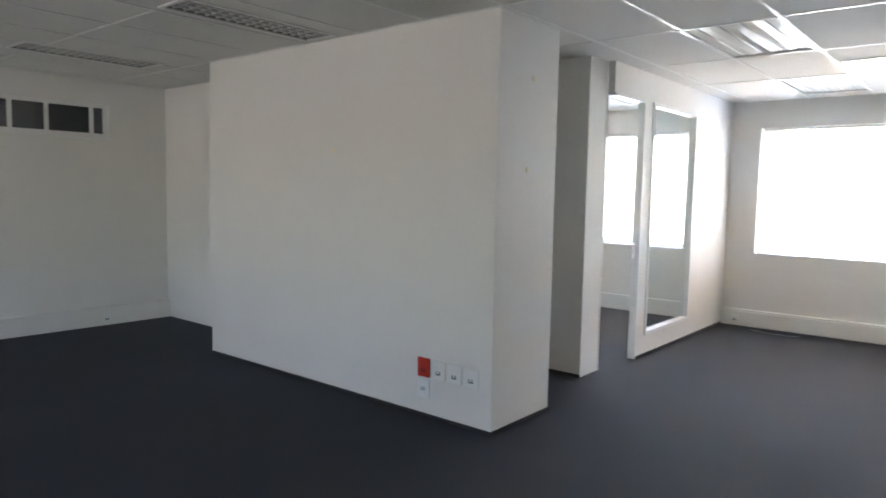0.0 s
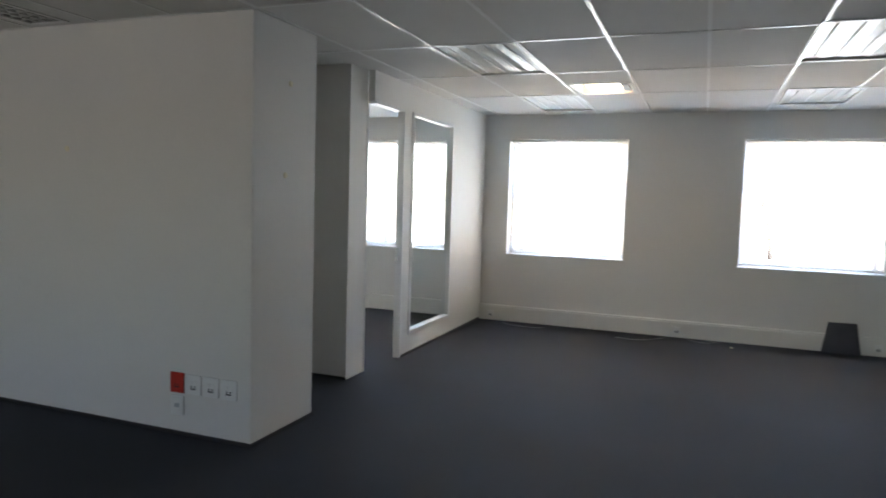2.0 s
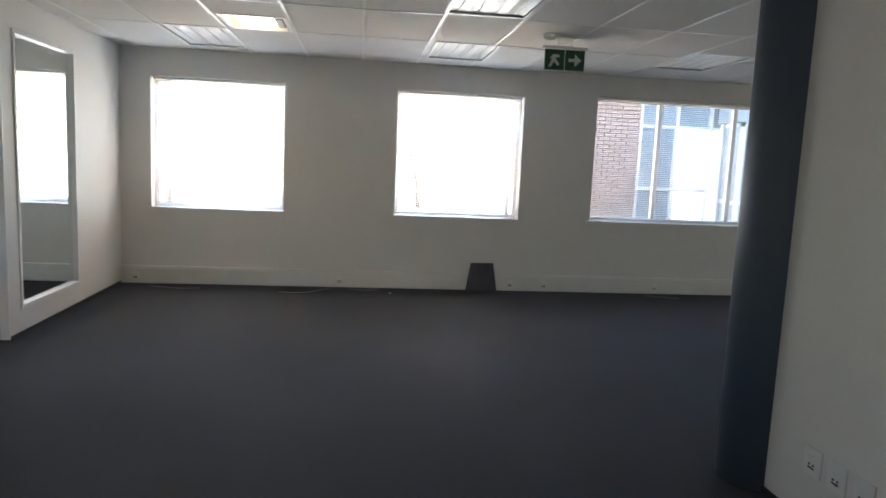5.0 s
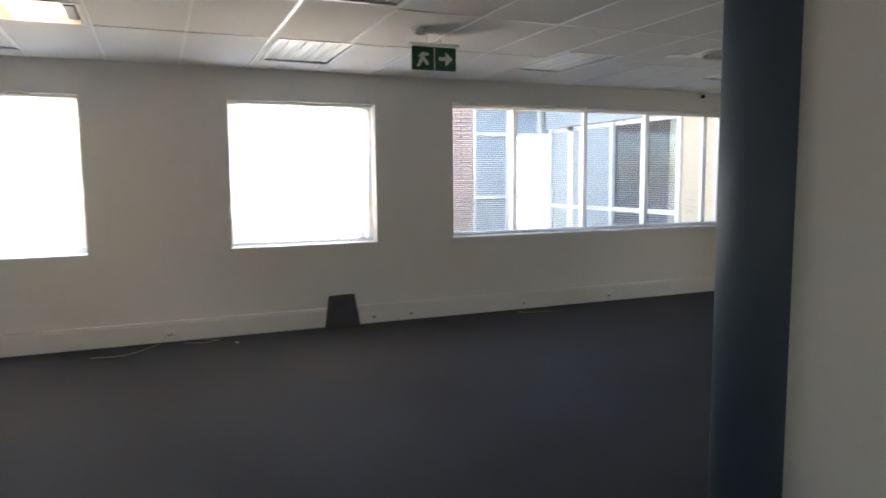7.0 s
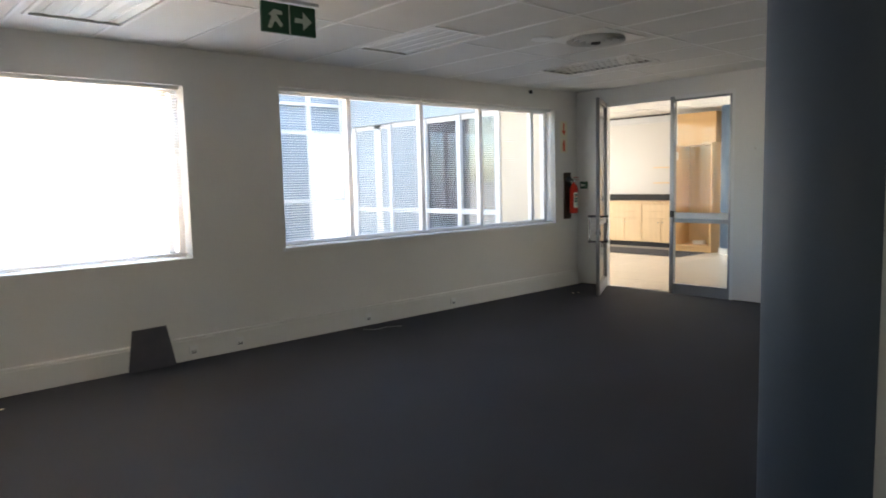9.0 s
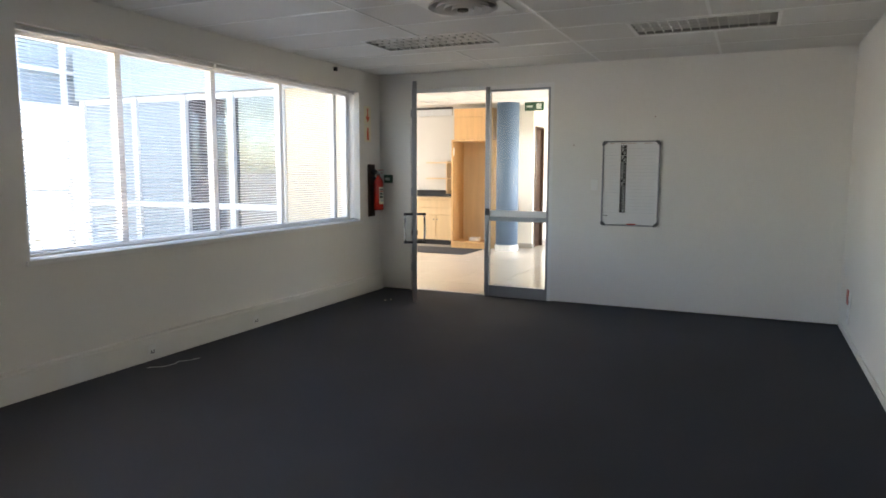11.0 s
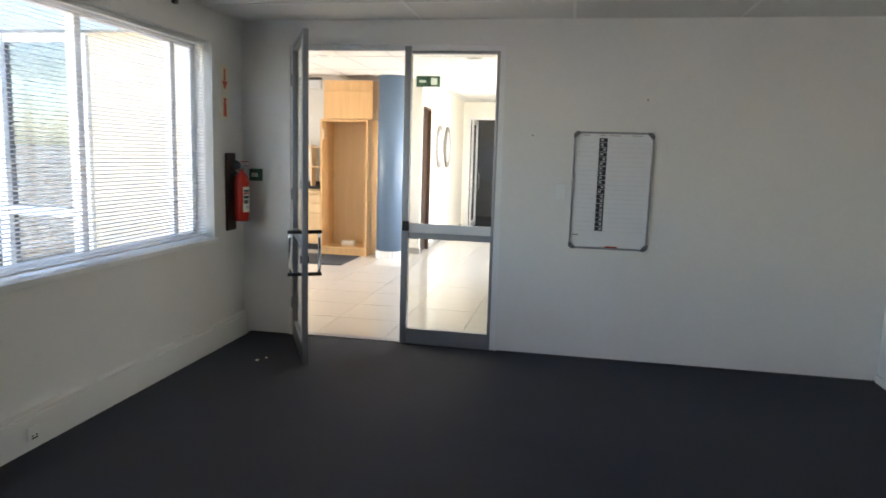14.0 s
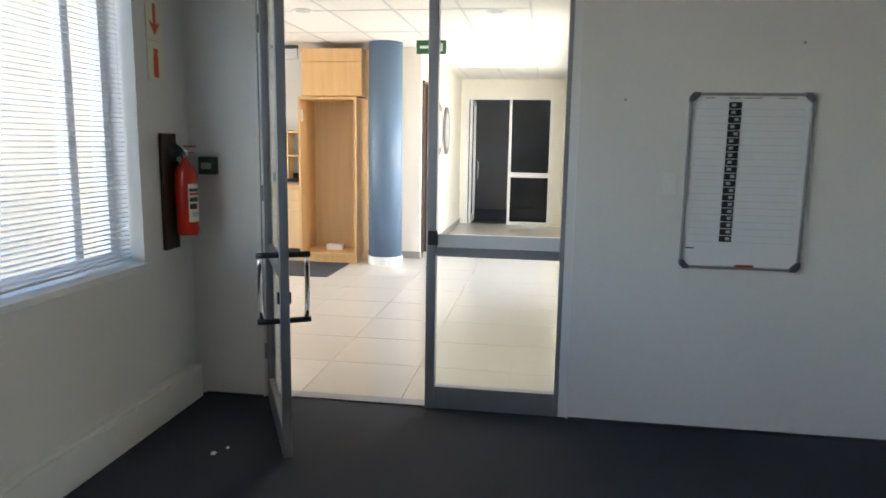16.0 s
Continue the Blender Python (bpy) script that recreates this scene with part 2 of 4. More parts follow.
def cut_wall(axis, a0, a1, b0, b1, z0, z1, holes=()):
    """A wall along x or y, from a0 to a1 and b0 to b1 thick, with openings (a, a, z, z) going through it."""
    us = sorted({a0, a1, *(h[0] for h in holes), *(h[1] for h in holes)})
    ws = sorted({z0, z1, *(h[2] for h in holes), *(h[3] for h in holes)})
    full = lambda i, j: 0 <= i < len(us) - 1 and 0 <= j < len(ws) - 1 and not any(
        h[0] < (us[i] + us[i + 1]) / 2 < h[1] and h[2] < (ws[j] + ws[j + 1]) / 2 < h[3] for h in holes)
    bm = bmesh.new()
    put = lambda u, b, w: bm.verts.new((u, b, w) if axis == "x" else (b, u, w))
    for i in range(len(us) - 1):
        for j in range(len(ws) - 1):
            if not full(i, j):
                continue
            u, v, w, x = us[i], us[i + 1], ws[j], ws[j + 1]
            for b in (b0, b1):
                bm.faces.new([put(u, b, w), put(v, b, w), put(v, b, x), put(u, b, x)])
            for di, dj, p, q in ((-1, 0, (u, w), (u, x)), (1, 0, (v, w), (v, x)), (0, -1, (u, w), (v, w)), (0, 1, (u, x), (v, x))):
                if not full(i + di, j + dj):
                    bm.faces.new([put(p[0], b0, p[1]), put(q[0], b0, q[1]), put(q[0], b1, q[1]), put(p[0], b1, p[1])])
    bmesh.ops.remove_doubles(bm, verts=list(bm.verts), dist=1e-5)
    return bm


def wall(name, bm, material=None, label="off-white painted plaster wall"):
    return solid(name, bm, material or PAINT, label, "wall", "structure")


# ---- plan ----
NY, EX, WX, SY, CEIL = 9.185, 7.48, -7.38, -2.6, 2.61
PX = -2.465                       # glazed partition
W0, W1, W2 = (-5.0, -2.85), (-2.14, -0.69), (0.585, 2.07)
W3 = (2.96, 7.0)
SILL, HEAD, SILL3, HEAD3 = 0.858, 2.305, 0.87, 2.365
BX, BY = 2.15, 4.165              # corner of the inner rooms, with the round column

# floors and ground
solid("floor", made((WX - 0.2, EX + 0.07, SY - 0.2, NY + 0.02, -0.12, 0.0)), CARPET, "dark blue-grey loop pile office carpet", "floor", "structure")
solid("ground", made((-400, 400, -400, 400, -0.6, -0.35)), PAVING, "pale sunlit paving and ground outside", "ground", "structure")

# outer walls
wall("wall_north", cut_wall("x", WX - 0.2, EX + 0.15, NY, NY + 0.26, -0.1, 3.1, [(*W0, SILL, HEAD), (*W1, SILL, HEAD), (*W2, SILL, HEAD), (*W3, SILL3, HEAD3)]))
wall("wall_east", cut_wall("y", SY, NY, EX, EX + 0.15, -0.1, 3.1, [(7.0, 8.76, -0.2, 2.42)]))
wall("wall_west", cut_wall("y", SY, NY, WX - 0.2, WX, -0.1, 3.1, [(0.6, 4.16, 2.015, 2.365)]))
SW = [(-5.0, -2.8)]
wall("wall_south", cut_wall("x", WX - 0.2, EX + 0.15, SY - 0.2, SY, -0.1, 3.1, [(a, b, SILL, HEAD) for a, b in SW]))
# inner rooms that the walk goes round
wall("wall_inner_west", cut_wall("y", SY, BY, BX, BX + 0.12, 0.0, CEIL))
wall("wall_inner_north", cut_wall("x", BX + 0.12, EX, BY - 0.12, BY, 0.0, CEIL))
# closed block with the sockets, and the set-back wall beside it
wall("wall_block", made((-5.43, -2.295, 4.168, 4.855, 0.0, CEIL), bevel=0.006))
wall("wall_recess", cut_wall("x", WX, -5.43, 4.795, 4.92, 0.0, CEIL))
# office behind the partition
wall("wall_office_south", cut_wall("x", -5.6, PX - 0.07, 5.765, 6.07, 0.0, CEIL))
wall("wall_office_west", cut_wall("y", 4.92, NY, -5.72, -5.6, 0.0, CEIL))
wall("wall_partition", cut_wall("y", 6.07, NY, PX - 0.06, PX, 0.0, CEIL, [(6.06, 6.685, -0.1, 2.355), (6.885, 7.98, 0.215, 2.345)]), None, "white painted office partition wall")

# ceiling: tiles in one sheet, left open for the recessed lamps
LAMPS_V = [(-1.67, 5.33, 0.60, 1.14), (-1.64, 7.68, 0.60, 1.15), (0.77, 5.27, 0.60, 1.14), (0.85, 7.66, 0.60, 1.0), (3.27, 7.36, 0.54, 1.0)]
LAMPS_G = [(-4.0, 2.96, 0.31, 1.14), (-6.24, 2.84, 0.40, 1.12), (5.52, 7.14, 0.53, 1.10), (5.70, 4.86, 0.52, 1.08), (-4.3, 6.9, 0.58, 1.15)]
GLOW = (-0.99, 7.05, 0.52, 0.60)
HOLES = [(x, x + w, y, y + d) for x, y, w, d in LAMPS_V + LAMPS_G + [GLOW]]
GX = [round(-1.66 + 0.61 * k, 3) for k in range(-10, 16)]
GY = [round(5.33 + 1.17 * k, 3) for k in range(-7, 3)]


def sheet(x0, x1, y0, y1, z, holes, gx, gy, dip=0.0):
    xs = sorted({x0, x1, *(g for g in gx if x0 < g < x1), *(h[0] for h in holes), *(h[1] for h in holes)})
    ys = sorted({y0, y1, *(g for g in gy if y0 < g < y1), *(h[2] for h in holes), *(h[3] for h in holes)})
    bm = bmesh.new()
    for a, b in zip(xs, xs[1:]):
        for c, d in zip(ys, ys[1:]):
            if not any(h[0] < (a + b) / 2 < h[1] and h[2] < (c + d) / 2 < h[3] for h in holes):
                box(bm, a, b, c, d, z, z + 0.02)
    return bm


solid("ceiling", sheet(WX, EX, SY, NY, CEIL, HOLES, GX, GY), TILE, "white mineral-fibre suspended ceiling tiles", "ceiling", "structure")
solid("roof", made((WX - 0.4, EX + 0.15, SY - 0.4, NY + 0.5, 3.1, 3.3)), ROOFING, "flat sheet roof over the offices", "roof", "structure")
bars = bmesh.new()
for g in GX:
    if WX < g < EX:
        cuts = sorted([(h[2], h[3]) for h in HOLES if h[0] + 0.02 < g < h[1] - 0.02])
        at = SY
        for c, d in cuts + [(NY, NY)]:
            if c - at > 0.05:
                box(bars, g - 0.012, g + 0.012, at, c, CEIL - 0.005, CEIL - 0.001)
            at = d
for g in GY:
    if SY < g < NY:
        for a, b in zip([WX] + GX, GX + [EX]):
            if b > WX and a < EX and not any(h[0] < (a + b) / 2 < h[1] and h[2] - 0.1 < g < h[3] + 0.1 for h in HOLES):
                box(bars, max(a, WX) + 0.012, min(b, EX) - 0.012, g - 0.012, g + 0.012, CEIL - 0.005, CEIL - 0.001)
solid("ceiling_grid", bars, TBAR, "white metal T-bars of the suspended ceiling", "ceiling grid", "structure")


def lamp_vanes(x, y, w, d):
    """Recessed fluorescent fitting with lengthwise reflector troughs, switched off."""
    o = thing("ceiling_light", "unlit recessed fluorescent ceiling light with four white troughs", "ceiling light", (x, y, CEIL), group="trough ceiling lights")
    part("housing", made((0, w, 0, d, 0.075, 0.085), (0, 0.008, 0, d, 0, 0.075), (w - 0.008, w, 0, d, 0, 0.075), (0.008, w - 0.008, 0, 0.008, 0, 0.075), (0.008, w - 0.008, d - 0.008, d, 0, 0.075)), LOUVRE, o)
    part("frame", made((-0.012, 0.016, -0.012, d + 0.012, -0.008, 0), (w - 0.016, w + 0.012, -0.012, d + 0.012, -0.008, 0), (0.016, w - 0.016, -0.012, 0.016, -0.008, 0), (0.016, w - 0.016, d - 0.016, d + 0.012, -0.008, 0)), TBAR, o)
    n = 4
    s = (w - 0.04) / n
    for i in range(n):
        a = 0.02 + i * s
        bm = bmesh.new()
        prof = [(a + s * k / 8, 0.004 + 0.006 * math.sin(math.pi * k / 8)) for k in range(9)]
        lo = [[bm.verts.new((px, py, pz)) for px, pz in prof] for py in (0.018, d - 0.018)]
        hi = [[bm.verts.new((px, py, pz + 0.004)) for px, pz in prof] for py in (0.018, d - 0.018)]
        for p in (lo, hi):
            for k in range(8):
                bm.faces.new((p[0][k], p[0][k + 1], p[1][k + 1], p[1][k]))
        part("trough", bm, LOUVRE, o, smooth=True)
        part("tube", tube([(a + s / 2, 0.03, 0.013), (a + s / 2, d - 0.03, 0.013)], 0.008, 8), PLATE, o, "dead fluorescent tube", smooth=True)
    return o


def lamp_grid(x, y, w, d, metal):
    """Recessed fluorescent fitting with a square louvre."""
    o = thing("ceiling_light", "unlit recessed fluorescent ceiling light with a bright metal egg-crate louvre" if metal else "unlit recessed fluorescent ceiling light with a white egg-crate louvre", "ceiling light", (x, y, CEIL), group="louvre ceiling lights")
    m = LOUVRE_ALU if metal else LOUVRE
    part("housing", made((0, w, 0, d, 0.10, 0.11), (0, 0.008, 0, d, 0, 0.10), (w - 0.008, w, 0, d, 0, 0.10), (0.008, w - 0.008, 0, 0.008, 0, 0.10), (0.008, w - 0.008, d - 0.008, d, 0, 0.10)), LAMP_INSIDE, o)
    part("frame", made((-0.012, 0.016, -0.012, d + 0.012, -0.008, 0), (w - 0.016, w + 0.012, -0.012, d + 0.012, -0.008, 0), (0.016, w - 0.016, -0.012, 0.016, -0.008, 0), (0.016, w - 0.016, d - 0.016, d + 0.012, -0.008, 0)), TBAR, o)
    for i in range(1, 4):
        a = w * i / 4
        part("long_blade", made((a - 0.006, a + 0.006, 0.02, d - 0.02, 0.0, 0.05)), m, o)
    for j in range(1, 15):
        b = d * j / 15
        part("cross_blade", made(*[(w * i / 4 + 0.007, w * (i + 1) / 4 - 0.007, b - 0.0025, b + 0.0025, 0.002, 0.045) for i in range(4)]), m, o)
    for a in (w * 0.25, w * 0.75):
        part("tube", tube([(a, 0.03, 0.075), (a, d - 0.03, 0.075)], 0.013, 8), PLATE, o, "dead fluorescent tube", smooth=True)
    return o


for q in LAMPS_V:
    lamp_vanes(*q)
for k, q in enumerate(LAMPS_G):
    lamp_grid(*q, k in (2, 3))
gx, gy, gw, gd = GLOW
o = thing("ceiling_light", "small ceiling light with an added warm white glow, cover missing", "ceiling light", (gx, gy, CEIL))
part("housing", made((0, gw, 0, gd, 0.12, 0.13), (0, 0.008, 0, gd, 0, 0.12), (gw - 0.008, gw, 0, gd, 0, 0.12), (0.008, gw - 0.008, 0, 0.008, 0, 0.12), (0.008, gw - 0.008, gd - 0.008, gd, 0, 0.12)), LOUVRE, o)
part("frame", made((-0.012, 0.02, -0.012, gd + 0.012, -0.008, 0), (gw - 0.02, gw + 0.012, -0.012, gd + 0.012, -0.008, 0), (0.02, gw - 0.02, -0.012, 0.02, -0.008, 0), (0.02, gw - 0.02, gd - 0.02, gd + 0.012, -0.008, 0)), TBAR, o)
# emission here stands in for warm sunlight caught by the fitting
part("lamp", made((0.08, gw - 0.12, 0.08, gd - 0.08, 0.03, 0.06), bevel=0.012), WARM_GLOW, o, "panel with an added warm glow")
for k in range(5):
    part("fin", made((0.1 + 0.085 * k, 0.106 + 0.085 * k, 0.05, gd - 0.05, 0.004, 0.03)), LOUVRE_ALU, o)
part("end_cap", made((gw - 0.1, gw - 0.03, 0.1, gd - 0.1, 0.0, 0.05), bevel=0.008), BLACK, o)

# ---- windows ----
def window(name, x0, x1, z0, z1, bars_at, board=True):
    o = thing(name, "aluminium-framed window in a plastered reveal", "window", (0, NY, 0), kind="structure")
    y0, y1 = 0.15, 0.20
    part("window_frame", made((x0, x0 + 0.05, y0, y1, z0, z1), (x1 - 0.05, x1, y0, y1, z0, z1), (x0 + 0.05, x1 - 0.05, y0, y1, z0, z0 + 0.05), (x0 + 0.05, x1 - 0.05, y0, y1, z1 - 0.05, z1)), WHITE_ALU, o)
    edges = [x0 + 0.05, *bars_at, x1 - 0.05]
    for b in bars_at:
        part("mullion", made((b - 0.028, b + 0.028, y0 - 0.012, y1, z0 + 0.05, z1 - 0.05), bevel=0.004, seg=1), WHITE_ALU, o)
    for a, b in zip(edges, edges[1:]):
        p = part("pane", made((a + 0.005, b - 0.005, 0.172, 0.178, z0 + 0.052, z1 - 0.052)), GLASS, o)
        p.visible_shadow = False
    part("window_sill", made((x0 - 0.03, x1 + 0.03, -0.025 if board else -0.006, 0.148, z0 - (0.03 if board else 0.008), z0 + 0.004), bevel=0.003), WHITE_ALU, o, "white painted window sill")
    return o


window("window_office", *W0, SILL, HEAD, [-3.92], False)
window("window_1", *W1, SILL, HEAD, [-1.98], False)
window("window_2", *W2, SILL, HEAD, [1.95], False)
window("window_3", *W3, SILL3, HEAD3, [3.82, 4.80, 5.74, 6.70])
SLAT_MESH = {}


def blind(x0, x1, z0, z1, tilt, y=0.075, pitch=0.0235):
    """Venetian blind: head rail, slats, bottom rail, ladder cords, a wand."""
    o = thing("venetian_blind", "lowered white aluminium venetian blind with open slats", "blind", (x0, NY + y, 0), group="window blinds")
    w = x1 - x0
    part("headrail", made((0, w, -0.014, 0.014, z1 - 0.03, z1), bevel=0.003, seg=1), WHITE_ALU, o)
    part("bottom_rail", made((0, w, -0.012, 0.012, z0, z0 + 0.014), bevel=0.003, seg=1), WHITE_ALU, o)
    key = round(w, 3)
    if key not in SLAT_MESH:
        bm = bmesh.new()
        prof = [(-0.0115, -0.0012), (0, 0.0012), (0.0115, -0.0012)]
        a = [[bm.verts.new((px, py, pz + dz)) for py, pz in prof] for px in (0.004, w - 0.004) for dz in (0, -0.0007)]
        for k in range(2):
            bm.faces.new((a[0][k], a[0][k + 1], a[2][k + 1], a[2][k]))
            bm.faces.new((a[1][k], a[3][k], a[3][k + 1], a[1][k + 1]))
        SLAT_MESH[key] = meshed("slat", bm)
        SLAT_MESH[key].materials.append(SLAT)
    n = int((z1 - z0 - 0.06) / pitch)
    for k in range(n):
        s = new("slat", SLAT_MESH[key])
        s.parent = o
        s.matrix_basis = pose(0, 0, z0 + 0.032 + k * pitch, tilt + random.uniform(-1.2, 1.2), 0, random.uniform(-0.04, 0.04))
    for q in (0.12, w / 2, w - 0.12):
        part("cord", tube([(q, -0.0135, z0 + 0.01), (q, -0.0135, z1 - 0.02)], 0.0009, 5), WHITE_ALU, o)
    part("wand", tube([(w - 0.05, -0.022, z1 - 0.03), (w - 0.05, -0.024, z1 - 0.75)], 0.003, 6), GLASS, o, "clear plastic tilt wand")


blind(W0[0] + 0.01, W0[1] - 0.01, SILL + 0.06, HEAD, -8)
blind(W1[0] + 0.01, W1[1] - 0.01, SILL + 0.06, HEAD, -8)
blind(W2[0] + 0.01, W2[1] - 0.01, SILL + 0.03, HEAD, -8)
blind(W3[0] + 0.01, 4.74, SILL3 + 0.02, HEAD3, 14)
blind(4.76, W3[1] - 0.01, SILL3 + 0.022, HEAD3, 8)

# high strip window in the west wall
o = thing("window_high", "narrow high strip window with a dark outlook", "window", kind="structure")
part("window_frame", made((WX - 0.09, WX - 0.04, 0.6, 4.16, 2.015, 2.055), (WX - 0.09, WX - 0.04, 0.6, 4.16, 2.325, 2.365), (WX - 0.09, WX - 0.04, 4.12, 4.16, 2.055, 2.325), (WX - 0.09, WX - 0.04, 0.6, 0.64, 2.055, 2.325)), WHITE_ALU, o)
for y in (1.4, 2.2, 3.23, 3.56, 4.0):
    part("mullion", made((WX - 0.09, WX - 0.05, y - 0.02, y + 0.02, 2.055, 2.325)), WHITE_ALU, o)
p = part("pane", made((WX - 0.07, WX - 0.066, 0.64, 4.12, 2.055, 2.325)), TINT_GLASS, o)
part("window_sill", made((WX - 0.03, WX + 0.02, 0.58, 4.18, 1.99, 2.013), bevel=0.004), WHITE_ALU, o)

# ---- trims ----
def trunking(name, bm):
    return solid(name, bm, TRUNK, "white plastic power skirting trunking", "skirting", "structure")


trunking("baseboard_north", made((PX, EX - 0.05, NY - 0.06, NY, 0.0, 0.175), (PX, EX - 0.05, NY - 0.052, NY, 0.175, 0.195), bevel=0.004))
trunking("baseboard_west", made((WX, WX + 0.06, SY, 4.795, 0.0, 0.2), bevel=0.006))
trunking("baseboard_office", made((-5.6, PX - 0.062, NY - 0.06, NY, 0.0, 0.195), bevel=0.006))


def dark_skirt(name, *bs):
    return solid(name, made(*bs), DARK_TRIM, "thin dark carpet-edge skirting", "skirting", "structure")


dark_skirt("baseboard_block", (-5.43, -2.287, 4.158, 4.168, 0.0, 0.022), (-2.295, -2.285, 4.168, 4.86, 0.0, 0.022))
dark_skirt("baseboard_east", (EX - 0.012, EX, BY, 6.99, 0.0, 0.01), (EX - 0.012, EX, 8.77, NY - 0.06, 0.0, 0.01))
dark_skirt("baseboard_inner", (BX - 0.012, BX, SY, BY - 0.02, 0.0, 0.03))
dark_skirt("baseboard_partition", (PX, PX + 0.008, 6.70, NY - 0.06, 0.0, 0.022), (-2.9, PX - 0.07, 5.755, 5.765, 0.0, 0.022))
solid("baseboard_inner_north", made((BX + 0.2, EX, BY, BY + 0.012, 0.0, 0.06), bevel=0.003), TRUNK, "thin white skirting strip", "skirting", "structure")

# glazed partition: trim round the opening, pane and latch post
o = thing("door_1", "open office doorway with white frame and latch plate", "doorway", kind="structure")
part("door_jamb", made((PX - 0.066, PX + 0.006, 6.672, 6.69, 0.0, 2.35), bevel=0.002, seg=1), WHITE_ALU, o)
part("door_jamb", made((PX - 0.14, PX - 0.064, 6.071, 6.086, 0.0, 2.35), bevel=0.002, seg=1), WHITE_ALU, o)
part("door_head", made((PX - 0.066, PX + 0.006, 6.088, 6.67, 2.335, 2.36), bevel=0.002, seg=1), WHITE_ALU, o)
part("strike_plate", made((PX - 0.06, PX - 0.035, 6.668, 6.674, 0.93, 1.06), bevel=0.001, seg=1), CHROME, o)
o = thing("window_partition", "tall fixed glass panel in the white partition", "window", kind="structure")
part("window_frame", made((PX - 0.066, PX + 0.012, 6.865, 6.90, 0.195, 2.365), (PX - 0.066, PX + 0.012, 7.965, 8.0, 0.195, 2.365), (PX - 0.066, PX + 0.012, 6.90, 7.965, 0.195, 0.23), (PX - 0.066, PX + 0.012, 6.90, 7.965, 2.33, 2.365), bevel=0.003, seg=1), WHITE_ALU, o)
part("pane", made((PX - 0.035, PX - 0.029, 6.90, 7.965, 0.23, 2.33)), GLASS, o)

# round column at the corner of the inner rooms
solid("column", lathe([(0.19, 0.0), (0.19, CEIL)], 48, (2.21, 4.30, 0)), BLUE_PAINT, "round blue-grey painted column at a wall corner", "column", "structure", smooth=True)

# ---- sockets, switches, small wall things ----
def plate(x, y, z, turn, w=0.1, h=0.115, kind="socket", m=None):
    """A wall plate on a wall that faces -y before turning."""
    o = thing("wall_socket" if kind != "switch" else "light_switch", {"socket": "white plastic power socket plate on the wall", "red": "red dedicated power socket on the wall", "blank": "white plastic blank plate on the wall", "switch": "white plastic light switch on the wall"}[kind], "socket" if kind != "switch" else "switch", (x, y, z), turn, group="wall plates")
    part("plate", made((-w / 2, w / 2, -0.010, 0, -h / 2, h / 2), bevel=0.003), m or PLATE, o)
    if kind in ("socket", "red"):
        part("insert", made((-w * 0.28, w * 0.28, -0.0125, -0.0102, -h * 0.28, h * 0.20), bevel=0.001, seg=1), m or PLATE, o)
        for dx in (-0.013, 0.013):
            part("pin_hole", lathe([(0.006, 0), (0.006, 0.0008)], 10), BLACK, o).matrix_basis = pose(dx, -0.0127, -0.012, 90)
        part("pin_slot", made((-0.02, 0.02, -0.0135, -0.0126, -0.03, -0.022)), BLACK, o)
        part("rocker", made((-0.02, -0.002, -0.016, -0.0126, h * 0.02, h * 0.16), bevel=0.001, seg=1), m or PLATE, o)
    elif kind == "switch":
        part("rocker", made((-0.012, 0.012, -0.015, -0.0102, -0.02, 0.02), bevel=0.002, seg=1), PLATE, o)
    else:
        part("emblem", made((-0.02, 0.02, -0.0112, -0.0102, -0.014, 0.012)), RULE, o)
    return o


plate(-2.85, 4.168, 0.335, 0, 0.105, 0.13, "red", RED)
for i in range(3):
    plate(-2.72 + 0.135 * i, 4.168, 0.335, 0, 0.115, 0.125)
plate(-2.85, 4.168, 0.19, 0, 0.105, 0.125, "blank")
for i in range(3):
    plate(BX, 3.80 - 0.15 * i, 0.30, -90, 0.11, 0.125)
for x, k in ((6.98, "red"), (6.84, "socket")):
    plate(x, BY, 0.36, 180, 0.11, 0.125, k, RED if k == "red" else None)
plate(6.90, BY, 0.20, 180, 0.11, 0.125, "blank")
plate(EX, 6.535, 1.315, -90, 0.075, 0.12, "switch")
for x in (-2.30, -0.03, 2.0, 2.42, 3.83, 5.03):
    plate(x, NY - 0.06, 0.09, 0, 0.075, 0.07)
plate(WX + 0.06, 4.06, 0.09, -90 + 180, 0.09, 0.08)
for x, y, z in ((-3.78, 4.168, 1.80), (-2.295, 4.55, 2.24), (-2.295, 4.5, 1.66)):
    solid("wall_plug", lathe([(0.02, 0), (0.017, 0.006), (0.006, 0.008)], 12), SIGN_WHITE, "small filled screw hole on the wall", "wall plug").matrix_basis = pose(x, y - 0.001 if y == 4.168 else y, z, 90, 0, 0 if y == 4.168 else 90)
for y, z in ((6.77, 1.74), (5.93, 2.02)):
    solid("wall_plug", lathe([(0.008, 0), (0.005, 0.004)], 10), MORTAR, "small screw hole in the wall", "wall plug").matrix_basis = pose(EX - 0.001, y, z, 0, -90)

